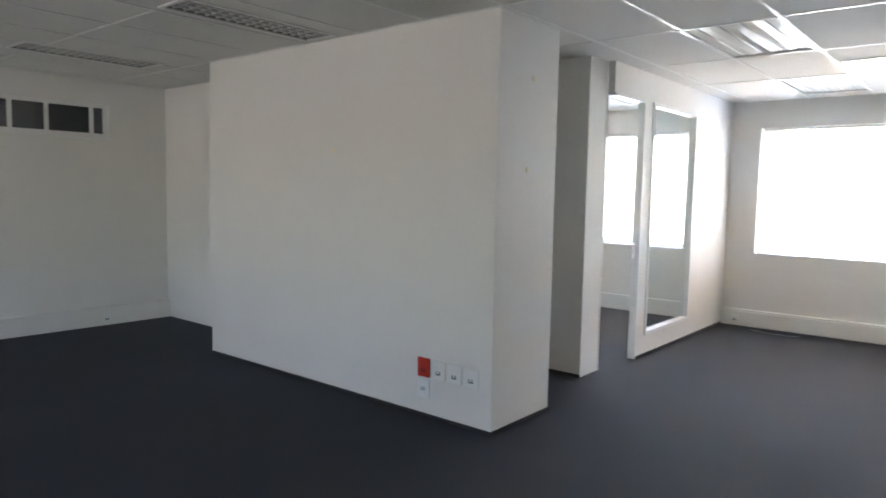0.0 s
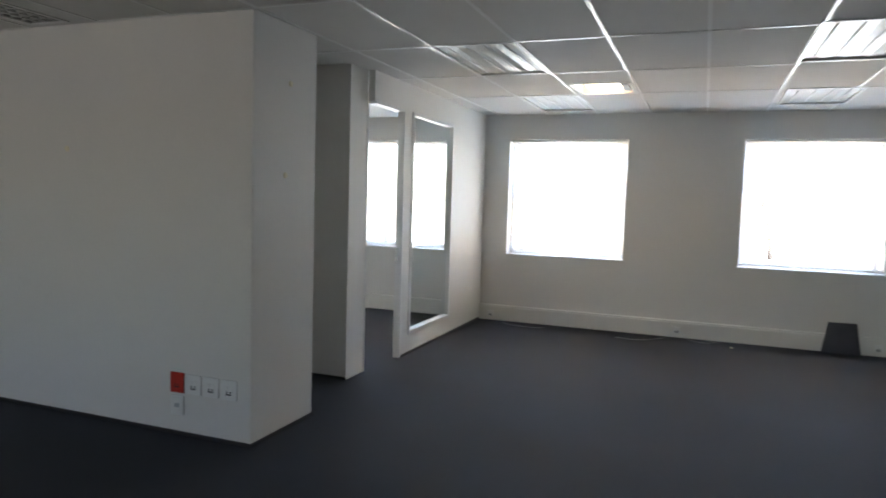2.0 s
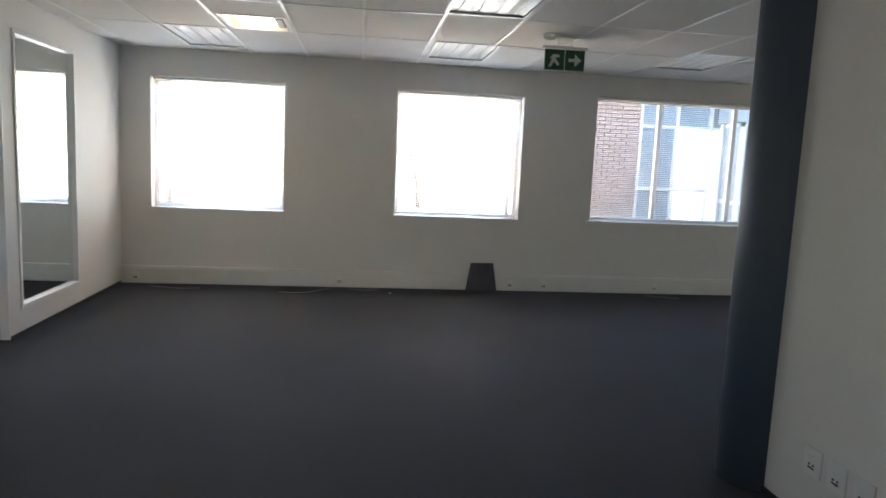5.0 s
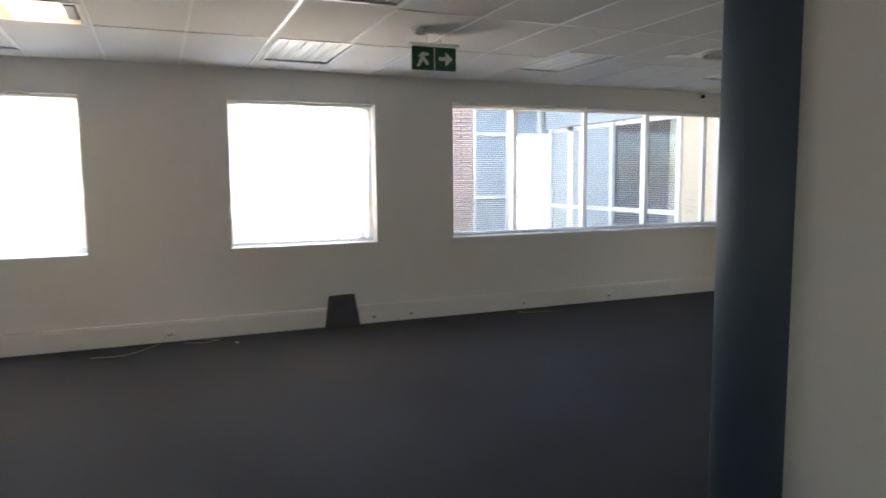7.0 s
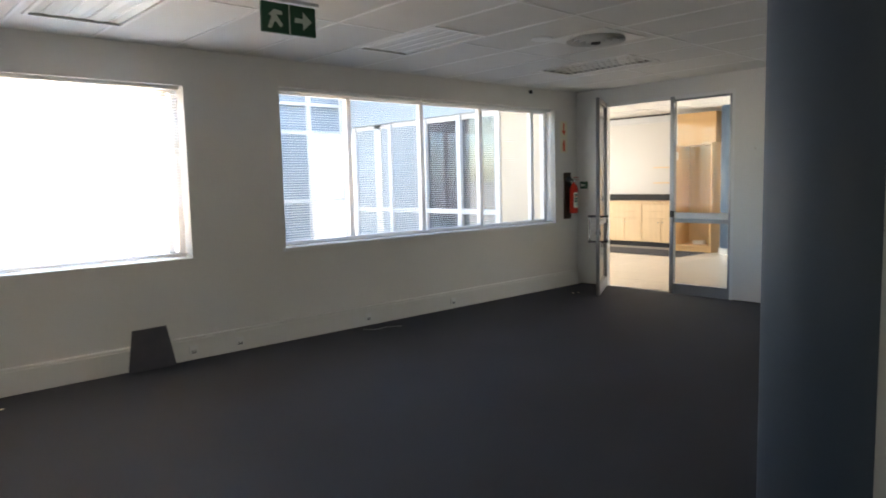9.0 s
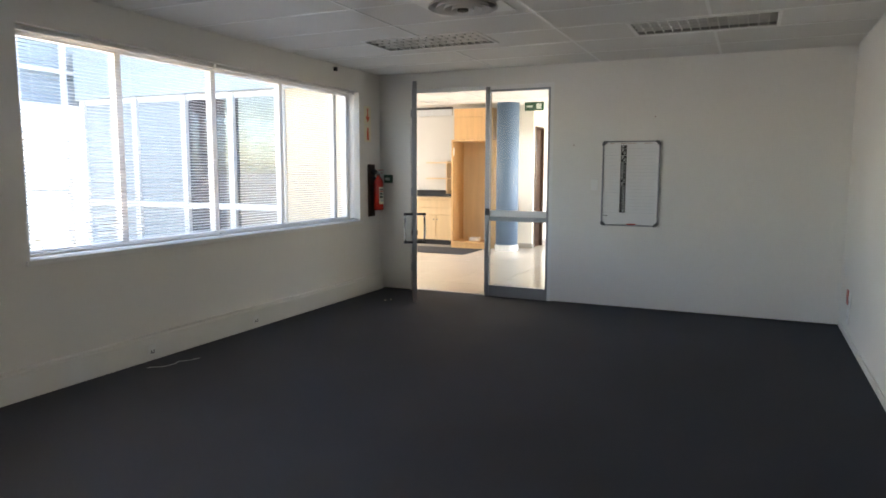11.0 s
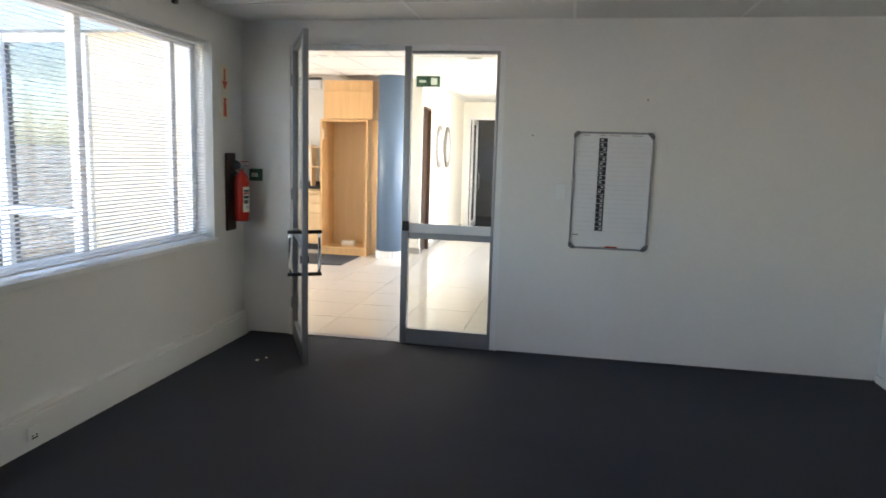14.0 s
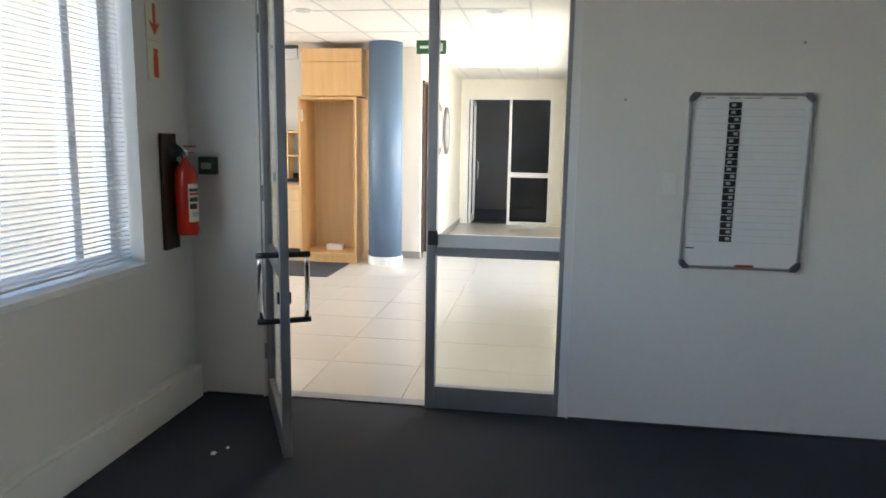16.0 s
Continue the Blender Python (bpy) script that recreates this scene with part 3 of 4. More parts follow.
# loose cables and scraps along the north wall
for pts in ([(-2.2, 9.11, 0.08), (-2.06, 8.92, 0.006), (-1.9, 8.87, 0.006), (-1.7, 8.84, 0.006), (-1.55, 8.88, 0.006)],
            [(-0.05, 9.11, 0.08), (-0.13, 9.02, 0.006), (-0.4, 8.72, 0.006), (-0.68, 8.74, 0.006)],
            [(0.0, 9.11, 0.08), (0.12, 8.98, 0.006), (0.3, 8.93, 0.006), (0.42, 9.0, 0.006), (0.3, 9.05, 0.006)],
            [(3.66, 8.98, 0.006), (3.76, 8.88, 0.006), (3.88, 8.9, 0.006), (4.02, 8.82, 0.006)]):
    fine = []
    for i in range(len(pts) - 1):
        a, b = Vector(pts[i]), Vector(pts[i + 1])
        fine += [tuple(a.lerp(b, s / 4) + Vector((0, 0.012 * math.sin(s * 1.7 + i), 0))) for s in range(4)]
    solid("cable", tube(fine + [pts[-1]], 0.002, 6), CARD, "loose white cable end lying on the carpet", "cable", group="loose cables", smooth=True)
for x, y, s in ((6.72, 8.70, 0.022), (6.79, 8.66, 0.014), (0.55, 8.8, 0.018)):
    bm = bmesh.new()
    vs = [bm.verts.new((s * math.cos(k * 1.05) * (1 + 0.3 * math.sin(k * 2.3)), s * 0.7 * math.sin(k * 1.05), 0.004 + 0.006 * (k % 2))) for k in range(6)]
    top = bm.verts.new((0, 0, 0.012))
    low = bm.verts.new((0, 0, 0.001))
    for k in range(6):
        bm.faces.new((vs[k], vs[(k + 1) % 6], top))
        bm.faces.new((vs[(k + 1) % 6], vs[k], low))
    solid("paper_scrap", bm, SIGN_WHITE, "tiny crumpled paper scrap on the carpet", "paper", at=(x, y, 0))

# carpet offcut leaning against the trunking
bm = prism([(-0.19, 0.0), (0.19, 0.0), (0.14, 0.335), (-0.13, 0.33)], -0.004, 0.004)
solid("carpet_offcut", bm, OFFCUT, "dark carpet tile offcut leaning against the skirting", "carpet tile").matrix_basis = pose(1.645, 9.075, 0.002, -8)

# exit sign hung from the ceiling
o = thing("exit_sign", "green hanging exit sign with a pale arrow", "exit sign", (1.92, 7.17, 0), -1)
part("panel", made((-0.178, 0.178, -0.012, 0.012, 2.352, 2.525), bevel=0.003), GREEN, o)
part("hanger", made((-0.20, 0.20, -0.025, 0.025, 2.532, 2.552), (-0.17, -0.155, -0.004, 0.004, 2.52, 2.535), (0.155, 0.17, -0.004, 0.004, 2.52, 2.535), bevel=0.002, seg=1), WHITE_ALU, o, "white metal hanging rail")
for dx in (-0.06, 0.06):
    part("rod", tube([(dx, 0, 2.55), (dx, 0, CEIL)], 0.004, 6), WHITE_ALU, o)
part("divider", made((-0.004, 0.004, -0.0135, -0.0122, 2.355, 2.522)), SIGN_PALE, o)
part("arrow", prism([(0.035, 2.425), (0.09, 2.425), (0.09, 2.385), (0.15, 2.439), (0.09, 2.492), (0.09, 2.453), (0.035, 2.453)], -0.0140, -0.0125), SIGN_PALE, o)
part("symbol", prism([(-0.145, 2.375), (-0.12, 2.375), (-0.095, 2.42), (-0.06, 2.385), (-0.045, 2.40), (-0.085, 2.455), (-0.045, 2.46), (-0.05, 2.48), (-0.10, 2.485), (-0.135, 2.45), (-0.115, 2.445)], -0.0140, -0.0125), SIGN_PALE, o)
# detector beside it
o = thing("smoke_detector", "white ceiling smoke detector on a round base", "detector", (1.72, 6.97, CEIL))
part("base", lathe([(0.055, 0), (0.055, -0.012), (0.05, -0.016)], 24), PLATE, o, smooth=True)
part("head", lathe([(0.046, -0.016), (0.046, -0.035), (0.03, -0.05), (0.01, -0.053)], 24), PLATE, o, smooth=True)
# round air diffuser in a square plate
o = thing("air_diffuser", "white round ceiling air diffuser with concentric rings", "air vent", (4.62, 6.88, CEIL))
part("plate", made((-0.29, 0.29, -0.29, 0.29, -0.008, -0.0015), bevel=0.002, seg=1), TBAR, o)
for k in range(4):
    r = 0.23 - 0.055 * k
    part("ring", lathe([(r - 0.02, -0.010), (r, -0.010 - 0.006 * k), (r + 0.012, -0.028 - 0.006 * k), (r + 0.016, -0.028 - 0.006 * k), (r + 0.004, -0.010)], 36), LOUVRE, o, smooth=True)
part("hub", lathe([(0.035, -0.01), (0.04, -0.05), (0.02, -0.056)], 20), BLACK, o)
o = thing("ceiling_speaker", "small round white ceiling fitting", "ceiling fitting", (4.27, 7.16, CEIL))
part("ring", lathe([(0.09, -0.001), (0.09, -0.01), (0.075, -0.014)], 28), PLATE, o, smooth=True)
# motion sensor on the north wall
o = thing("sensor", "small black sensor on the wall below the ceiling", "sensor", (6.5, NY, 2.555))
part("body", made((-0.022, 0.022, -0.03, 0, -0.022, 0.022), bevel=0.006), BLACK, o)

# ---- fire point in the corner ----
o = thing("fire_sign", "white sign with a red-orange arrow and extinguisher symbol", "sign", (7.185, NY, 0))
part("upper_panel", made((-0.075, 0.075, -0.004, 0, 2.005, 2.215)), SIGN_WHITE, o)
part("lower_panel", made((-0.075, 0.075, -0.004, 0, 1.80, 1.995)), SIGN_WHITE, o)
part("arrow", prism([(0, 2.03), (0.048, 2.10), (0.012, 2.088), (0.012, 2.19), (-0.012, 2.19), (-0.012, 2.088), (-0.048, 2.10)], -0.0055, -0.0042), ORANGE_RED, o)
part("symbol", prism([(-0.022, 1.82), (0.022, 1.82), (0.022, 1.92), (0.012, 1.94), (0.03, 1.96), (-0.02, 1.965), (-0.012, 1.94), (-0.022, 1.92)], -0.0055, -0.0042), ORANGE_RED, o)
o = thing("fire_extinguisher", "red fire extinguisher hung on a dark wooden backboard", "fire extinguisher", (7.245, NY, 0))
part("backboard", made((-0.07, 0.07, -0.022, 0, 0.91, 1.535), bevel=0.004), WOOD_DARK, o, "dark varnished wooden backboard")
cyl = part("cylinder", lathe([(0.02, 0.99), (0.05, 0.985), (0.058, 1.0), (0.058, 1.30), (0.052, 1.34), (0.034, 1.37), (0.02, 1.385), (0.018, 1.41)], 32), RED_PAINT, o, smooth=True, at=(0.045, -0.085, 0))
bm = bmesh.new()
for z0, z1, a0, a1 in ((1.06, 1.265, -2.5, -0.75),):
    n = 10
    rows = [[bm.verts.new((0.0588 * math.cos(a0 + (a1 - a0) * k / n), 0.0588 * math.sin(a0 + (a1 - a0) * k / n), z)) for k in range(n + 1)] for z in (z0, z1)]
    for k in range(n):
        bm.faces.new((rows[0][k], rows[0][k + 1], rows[1][k + 1], rows[1][k]))
lab = part("label", bm, SIGN_WHITE, cyl, "white printed instruction label", smooth=True)
for z0, z1, m, a0, a1 in ((1.225, 1.242, BLACK, -2.4, -1.3), (1.205, 1.22, RED, -2.4, -1.2), (1.17, 1.195, BLACK, -2.4, -1.4), (1.13, 1.16, BLACK, -2.4, -1.6), (1.09, 1.115, RULE, -2.2, -1.2)):
    bm = bmesh.new()
    n = 6
    rows = [[bm.verts.new((0.0594 * math.cos(a0 + (a1 - a0) * k / n), 0.0594 * math.sin(a0 + (a1 - a0) * k / n), z)) for k in range(n + 1)] for z in (z0, z1)]
    for k in range(n):
        bm.faces.new((rows[0][k], rows[0][k + 1], rows[1][k + 1], rows[1][k]))
    part("print_bar", bm, m, cyl, smooth=True)
part("valve", lathe([(0.018, 1.40), (0.022, 1.415), (0.022, 1.44), (0.012, 1.455)], 16), CHROME, o, "chrome valve", smooth=True, at=(0.045, -0.085, 0))
part("lever", made((0.04, 0.15, -0.095, -0.075, 1.462, 1.472), bevel=0.002, seg=1), RED, o, "red squeeze lever")
part("carry_handle", made((0.045, 0.14, -0.095, -0.075, 1.43, 1.438), bevel=0.002, seg=1), RED, o)
part("horn", tube([(0.03, -0.087, 1.43), (-0.015, -0.10, 1.435), (-0.05, -0.105, 1.44), (-0.11, -0.115, 1.445)], [0.012, 0.014, 0.024, 0.036], 18), BLACK, o, "black discharge horn", smooth=True)
part("bracket", made((-0.03, 0.06, -0.04, -0.022, 1.36, 1.385), bevel=0.002, seg=1), BLACK, o)
o = thing("call_point", "green break-glass door release on the wall", "call point", (EX, 9.055, 1.36), -90)
part("box", made((-0.05, 0.05, -0.05, 0, -0.05, 0.05), bevel=0.006), GREEN, o)
part("window_plate", made((-0.03, 0.03, -0.0525, -0.0505, -0.018, 0.016)), SIGN_PALE, o)

# ---- whiteboard ----
o = thing("whiteboard", "white planning board with black magnets in aluminium frame", "whiteboard", (EX, 6.16, 1.33), -90)
HW, HH = 0.295, 0.447
part("panel", made((-HW + 0.01, HW - 0.01, -0.012, -0.002, -HH + 0.01, HH - 0.01)), BOARD, o)
for nm, b in (("frame_top", (-HW + 0.03, HW - 0.03, -0.026, 0, HH - 0.014, HH)), ("frame_bottom", (-HW + 0.03, HW - 0.03, -0.026, 0, -HH, -HH + 0.014)), ("frame_side", (-HW, -HW + 0.014, -0.026, 0, -HH + 0.03, HH - 0.03)), ("frame_side", (HW - 0.014, HW, -0.026, 0, -HH + 0.03, HH - 0.03))):
    part(nm, made(b, bevel=0.003), ALU, o)
for sx in (-1, 1):
    for sz in (-1, 1):
        out = [(sx * (HW - 0.048), sz * (HH + 0.002)), (sx * (HW - 0.018), sz * (HH + 0.002)), (sx * (HW + 0.002), sz * (HH - 0.018)), (sx * (HW + 0.002), sz * (HH - 0.048)), (sx * (HW - 0.017), sz * (HH - 0.045)), (sx * (HW - 0.045), sz * (HH - 0.017))]
        part("corner_cap", prism(out, -0.03, 0), CAP_GREY, o, "dark grey plastic corner cap")
for k in range(20):
    z = 0.385 - 0.0355 * k
    part("magnet", made((-0.105, -0.045, -0.017, -0.0122, z - 0.016, z + 0.016), bevel=0.001, seg=1), MAGNET, o)
    dx = 0.0 if k in (0, 1, 3, 5, 6, 7, 8, 9, 11) else 0.018
    part("name_card", made((-0.093 + dx, -0.073 + dx, -0.0182, -0.0172, z - 0.006, z + 0.009)), CARD, o)
for k in range(20):
    z = 0.367 - 0.0355 * k
    part("rule_line", made((-0.26, -0.11, -0.0128, -0.0122, z - 0.0008, z + 0.0008), (-0.04, 0.255, -0.0128, -0.0122, z - 0.0008, z + 0.0008)), RULE, o)
for a, b in ((-0.22, -0.175), (-0.105, -0.055), (-0.035, 0.05), (0.13, 0.21)):
    part("heading_bar", made((a, b, -0.0132, -0.0122, 0.418, 0.424)), MORTAR, o)
part("heading_bar", made((-0.27, -0.225, -0.0132, -0.0122, -0.345, -0.339)), MAGNET, o)
part("marker", tube([(-0.02, -0.026, -0.427), (0.07, -0.026, -0.427)], 0.007, 8), RED, o, "red marker pen")
part("pencil", tube([(-0.12, -0.026, -0.43), (-0.03, -0.026, -0.43)], 0.0035, 6), RULE, o)

# ---- aluminium entrance door ----
o = thing("door_2", "double aluminium and glass door, one leaf fixed", "door", kind="structure")
FX0, FX1 = EX + 0.012, EX + 0.062
part("door_frame", made((FX0, FX1, 7.0, 7.045, 0.0, 2.42), (FX0, FX1, 8.705, 8.757, 0.0, 2.418), (FX0, FX1, 7.045, 8.705, 2.375, 2.42), bevel=0.003, seg=1), WHITE_ALU, o)
fl = part("fixed_leaf", made((FX0, FX1, 7.045, 7.07, 0.0, 2.375), (FX0 - 0.012, FX1, 7.745, 7.80, 0.0, 2.41), (FX0, FX1, 7.07, 7.745, 2.352, 2.375), (FX0, FX1, 7.07, 7.745, 0.0, 0.13), (FX0, FX1, 7.07, 7.745, 0.885, 0.935), bevel=0.003, seg=1), ALU, o)
part("push_plate", made((FX0 - 0.003, FX1 - 0.03, 7.072, 7.74, 0.937, 1.01), bevel=0.002, seg=1), WHITE_ALU, fl, "pale push panel")
part("lock", made((FX0 - 0.026, FX0 - 0.013, 7.735, 7.79, 0.95, 1.03), bevel=0.004), BLACK, fl, "black lock body")
for z0, z1 in ((0.13, 0.885), (1.01, 2.352)):
    part("pane", made((FX0 + 0.02, FX0 + 0.026, 7.07, 7.745, z0, z1)), GLASS, fl)
part("threshold", made((EX + 0.02, EX + 0.11, 7.0, 8.757, 0.001, 0.008), bevel=0.002, seg=1), ALU, o)
# the open leaf swings into the room
LW = 0.83
turn = math.degrees(math.atan2(8.324 - 8.71, 6.726 - 7.462))
leaf = thing("door_leaf", "open aluminium-framed glass door leaf with curved pull handles", "door", (7.462, 8.71, 0.012), turn)
part("leaf_frame", made((0.0, 0.05, -0.022, 0.022, 0, 2.40), (LW - 0.05, LW, -0.022, 0.022, 0, 2.40), (0.05, LW - 0.05, -0.022, 0.022, 2.35, 2.40), (0.05, LW - 0.05, -0.022, 0.022, 0, 0.13), (0.05, LW - 0.05, -0.022, 0.022, 0.865, 0.92), bevel=0.003, seg=1), ALU, leaf)
for z0, z1 in ((0.13, 0.865), (0.92, 2.35)):
    part("pane", made((0.05, LW - 0.05, -0.003, 0.003, z0, z1)), GLASS, leaf)
for s in (-1, 1):
    h = part("pull_handle", tube([(LW - 0.03, s * 0.10, 0.655), (LW - 0.045, s * 0.108, 0.72), (LW - 0.06, s * 0.112, 0.82), (LW - 0.045, s * 0.108, 0.92), (LW - 0.03, s * 0.10, 0.985)], 0.012, 12), CHROME, leaf, "curved chrome pull handle", smooth=True)
    for z in (0.665, 0.975):
        part("handle_post", tube([(LW - 0.03, s * 0.022, z), (LW - 0.03, s * 0.122, z)], 0.014, 12), BLACK, h, "black handle mount", smooth=True)
part("lock", made((LW - 0.05, LW - 0.02, -0.032, 0.032, 0.745, 0.80), bevel=0.004), BLACK, leaf)
for z in (0.28, 1.2, 2.12):
    part("hinge", tube([(-0.006, -0.026, z - 0.045), (-0.006, -0.026, z + 0.045)], 0.009, 10), ALU, leaf, smooth=True)

# ---- entrance hall beyond the door ----
HS, HE, HN, HC = 6.85, 16.7, 13.6, 2.70
solid("hall_floor_base", made((EX + 0.07, HE + 3.2, HS - 0.1, HN + 0.1, -0.12, -0.006)), GROUT, "grout bed under the hall tiles", "floor", "structure")
# unseen opening in the south wall, added for the corridor lamp
wall("wall_hall_south", cut_wall("x", EX + 0.15, HE, HS - 0.12, HS, -0.1, HC + 0.3, [(10.4, 14.8, 0.3, 2.4)]), PAINT_HALL, "cream painted hall wall")
wall("wall_hall_corridor", cut_wall("x", 12.52, HE, 8.76, 8.90, -0.05, HC, [(12.62, 13.15, -0.1, 2.3)]), PAINT_HALL, "cream painted hall wall")
wall("wall_hall_pier", cut_wall("y", 8.90, 9.5, 12.52, 12.66, -0.05, HC), PAINT_HALL, "cream painted hall wall")
wall("wall_hall_counter", cut_wall("y", 9.5, HN, 12.95, 13.07, -0.05, HC), PAINT_GREY, "pale grey hall wall behind the counter")
wall("wall_hall_end", cut_wall("y", HS, 8.76, HE, HE + 0.12, -0.05, HC, [(7.03, 8.68, -0.1, 2.38)]), PAINT_HALL, "cream painted end wall")
wall("wall_hall_north", cut_wall("x", EX, 13.1, HN, HN + 0.2, -0.1, 3.1, [(8.2, 12.3, 0.05, 2.5)]), PAINT_HALL, "cream hall wall with a glazed front")
solid("hall_skirting", made((12.50, 12.62, 8.745, 8.76, 0.0, 0.09), (13.15, HE, 8.745, 8.76, 0.0, 0.09), (12.50, 12.52, 8.76, 9.5, 0.0, 0.09), bevel=0.002, seg=1), GROUT, "tiled hall skirting", "skirting", "structure")
HGX = [round(EX + 0.22 + 0.6 * k, 3) for k in range(20)]
HGY = [round(7.34 - 0.62 + 0.62 * k, 3) for k in range(14)]
solid("hall_ceiling", sheet(EX + 0.15, HE, HS, HN, HC, [], [], HGY), TILE, "white tiled hall ceiling", "ceiling", "structure")
bars = bmesh.new()
for g in HGY:
    if HS < g < HN:
        box(bars, EX + 0.15, HE, g - 0.012, g + 0.012, HC - 0.004, HC - 0.001)
for g in HGX[::2]:
    for a, b in zip(HGY, HGY[1:]):
        if a > HS and b < HN and g < HE:
            box(bars, g - 0.01, g + 0.01, a + 0.012, b - 0.012, HC - 0.004, HC - 0.001)
solid("hall_ceiling_grid", bars, RULE, "grey joints of the hall ceiling", "ceiling grid", "structure")
solid("hall_roof", made((EX + 0.15, HE + 3.4, HS - 0.4, HN + 0.6, 3.1, 3.3)), ROOFING, "flat roof over the hall", "roof", "structure")
for x, y in ((10.24, 7.65), (13.75, 7.65), (10.07, 9.43), (9.0, 11.4), (11.0, 11.4)):
    o = thing("downlight", "small round recessed hall downlight", "downlight", (x, y, HC), group="hall downlights")
    part("rim", lathe([(0.095, -0.0045), (0.095, -0.010), (0.07, -0.013)], 24), PLATE, o, smooth=True)
    part("lens", lathe([(0.068, -0.0135), (0.04, -0.016)], 20), RULE, o, smooth=True)
# glazed west side and front of the hall
o = thing("window_hall_west", "white-framed glazed side of the hall with tinted panes", "window", kind="structure")
ys = [10.65, 11.50, 12.35, 13.30, 14.40]
part("head_rail", made((EX, EX + 0.10, 10.60, 14.44, 2.44, 2.52)), WHITE_ALU, o)
part("transom", made((EX - 0.03, EX + 0.08, 10.60, 14.44, 0.92, 1.0)), WHITE_ALU, o)
part("foot_rail", made((EX, EX + 0.10, 10.60, 14.44, -0.1, 0.03)), WHITE_ALU, o)
for y in ys:
    part("mullion", made((EX - 0.04, EX + 0.08, y - 0.045, y + 0.045, 0.0, 2.5)), WHITE_ALU, o)
for a, b in zip(ys, ys[1:]):
    for z0, z1 in ((0.03, 0.92), (1.0, 2.44)):
        if a < 12.0:
            part("pane", made((EX + 0.02, EX + 0.03, a + 0.045, b - 0.045, z0, z1)), TINT_GLASS, o)
        else:
            # opaque in place of glass; blue-grey colour stands in for reflected sky
            part("reflection_panel", made((EX + 0.01, EX + 0.04, a + 0.045, b - 0.045, z0, z1)), PANEL_BLUE, o, "opaque bay coloured blue-grey for sky reflected in its glass")
solid("fascia", made((EX - 0.12, EX + 0.14, NY + 0.26, 14.44, 2.52, 3.25), bevel=0.01), FASCIA, "blue-grey fascia above the hall glazing", "fascia", "structure")
solid("pier_outside", made((EX, EX + 0.15, NY + 0.26, 10.60, -0.35, 2.52)), TAN, "tan textured plaster pier outside", "wall", "structure")
o = thing("window_hall_front", "glazed front of the hall", "window", kind="structure")
part("window_frame", made((8.2, 8.26, HN + 0.07, HN + 0.13, 0.05, 2.5), (12.24, 12.3, HN + 0.07, HN + 0.13, 0.05, 2.5), (8.26, 12.24, HN + 0.07, HN + 0.13, 2.44, 2.5), (8.26, 12.24, HN + 0.07, HN + 0.13, 0.05, 0.11)), WHITE_ALU, o)
for x in (9.2, 10.25, 11.3):
    part("mullion", made((x - 0.03, x + 0.03, HN + 0.06, HN + 0.14, 0.11, 2.44)), WHITE_ALU, o)
p = part("pane", made((8.26, 12.24, HN + 0.097, HN + 0.103, 0.11, 2.44)), GLASS, o)
p.visible_shadow = False
# round blue column on a white tiled foot
o = thing("hall_column", "round blue painted column on a ring of white tiles", "column", (12.09, 9.12, 0), kind="structure")
part("shaft", lathe([(0.205, 0.0), (0.205, HC)], 48), BLUE_HALL, o, smooth=True)
for k in range(14):
    a0, a1 = 2 * math.pi * k / 14 + 0.012, 2 * math.pi * (k + 1) / 14 - 0.012
    bm = bmesh.new()
    vs = [[bm.verts.new((r * math.cos(a), r * math.sin(a), z)) for a in (a0, (a0 + a1) / 2, a1)] for r in (0.206, 0.222) for z in (0.0, 0.105)]
    for i, j in ((0, 1), (2, 3), (0, 2), (1, 3)):
        for q in range(2):
            bm.faces.new((vs[i][q], vs[i][q + 1], vs[j][q + 1], vs[j][q]))
    for q in (0, 2):
        bm.faces.new((vs[0][q], vs[1][q], vs[3][q], vs[2][q]))
    part("tile", bm, TILE_WHITE, o)
# tall open cupboard with an upper box
o = thing("tall_cupboard", "tall open maple veneer cupboard without doors", "cupboard", (11.95, 9.455, 0))
D, CW, CH = 0.55, 0.74, 2.05
part("side_panel", made((0, D, 0, 0.03, 0.09, CH), bevel=0.002, seg=1), WOOD, o)
part("side_panel", made((0, D, CW - 0.03, CW, 0.09, CH), bevel=0.002, seg=1), WOOD, o)
part("top_panel", made((0, D, 0.03, CW - 0.03, CH - 0.035, CH), bevel=0.002, seg=1), WOOD, o)
part("bottom_panel", made((-0.02, D, 0.03, CW - 0.03, 0.09, 0.125), bevel=0.002, seg=1), WOOD, o)
part("back_panel", made((D - 0.02, D, 0.03, CW - 0.03, 0.125, CH - 0.035)), WOOD_PALE, o)
part("plinth", made((0.01, D, 0, CW, 0, 0.088)), WOOD, o)
part("rail", made((0.02, 0.04, CW - 0.05, CW - 0.03, 1.75, 1.90), bevel=0.003), PLATE, o)
o = thing("wall_cabinet", "maple veneer top cabinet with a closed flap", "cabinet", (11.95, 9.385, 0))
part("body", made((0.02, 0.6, 0, 0.76, 2.055, 2.62), bevel=0.002, seg=1), WOOD, o)
part("flap", made((0, 0.018, 0.004, 0.756, 2.06, 2.46), bevel=0.002, seg=1), WOOD, o)
part("flap", made((0, 0.018, 0.004, 0.756, 2.466, 2.615), bevel=0.002, seg=1), WOOD, o)
o = thing("carton", "small white paper pack lying in the cupboard", "box", (12.2, 9.72, 0.125), 8)
part("body", made((0, 0.14, 0, 0.2, 0, 0.07), bevel=0.004), PLATE, o)
part("flap", made((0.0, 0.11, 0.202, 0.207, 0.0, 0.065)), WOOD_PALE, o)
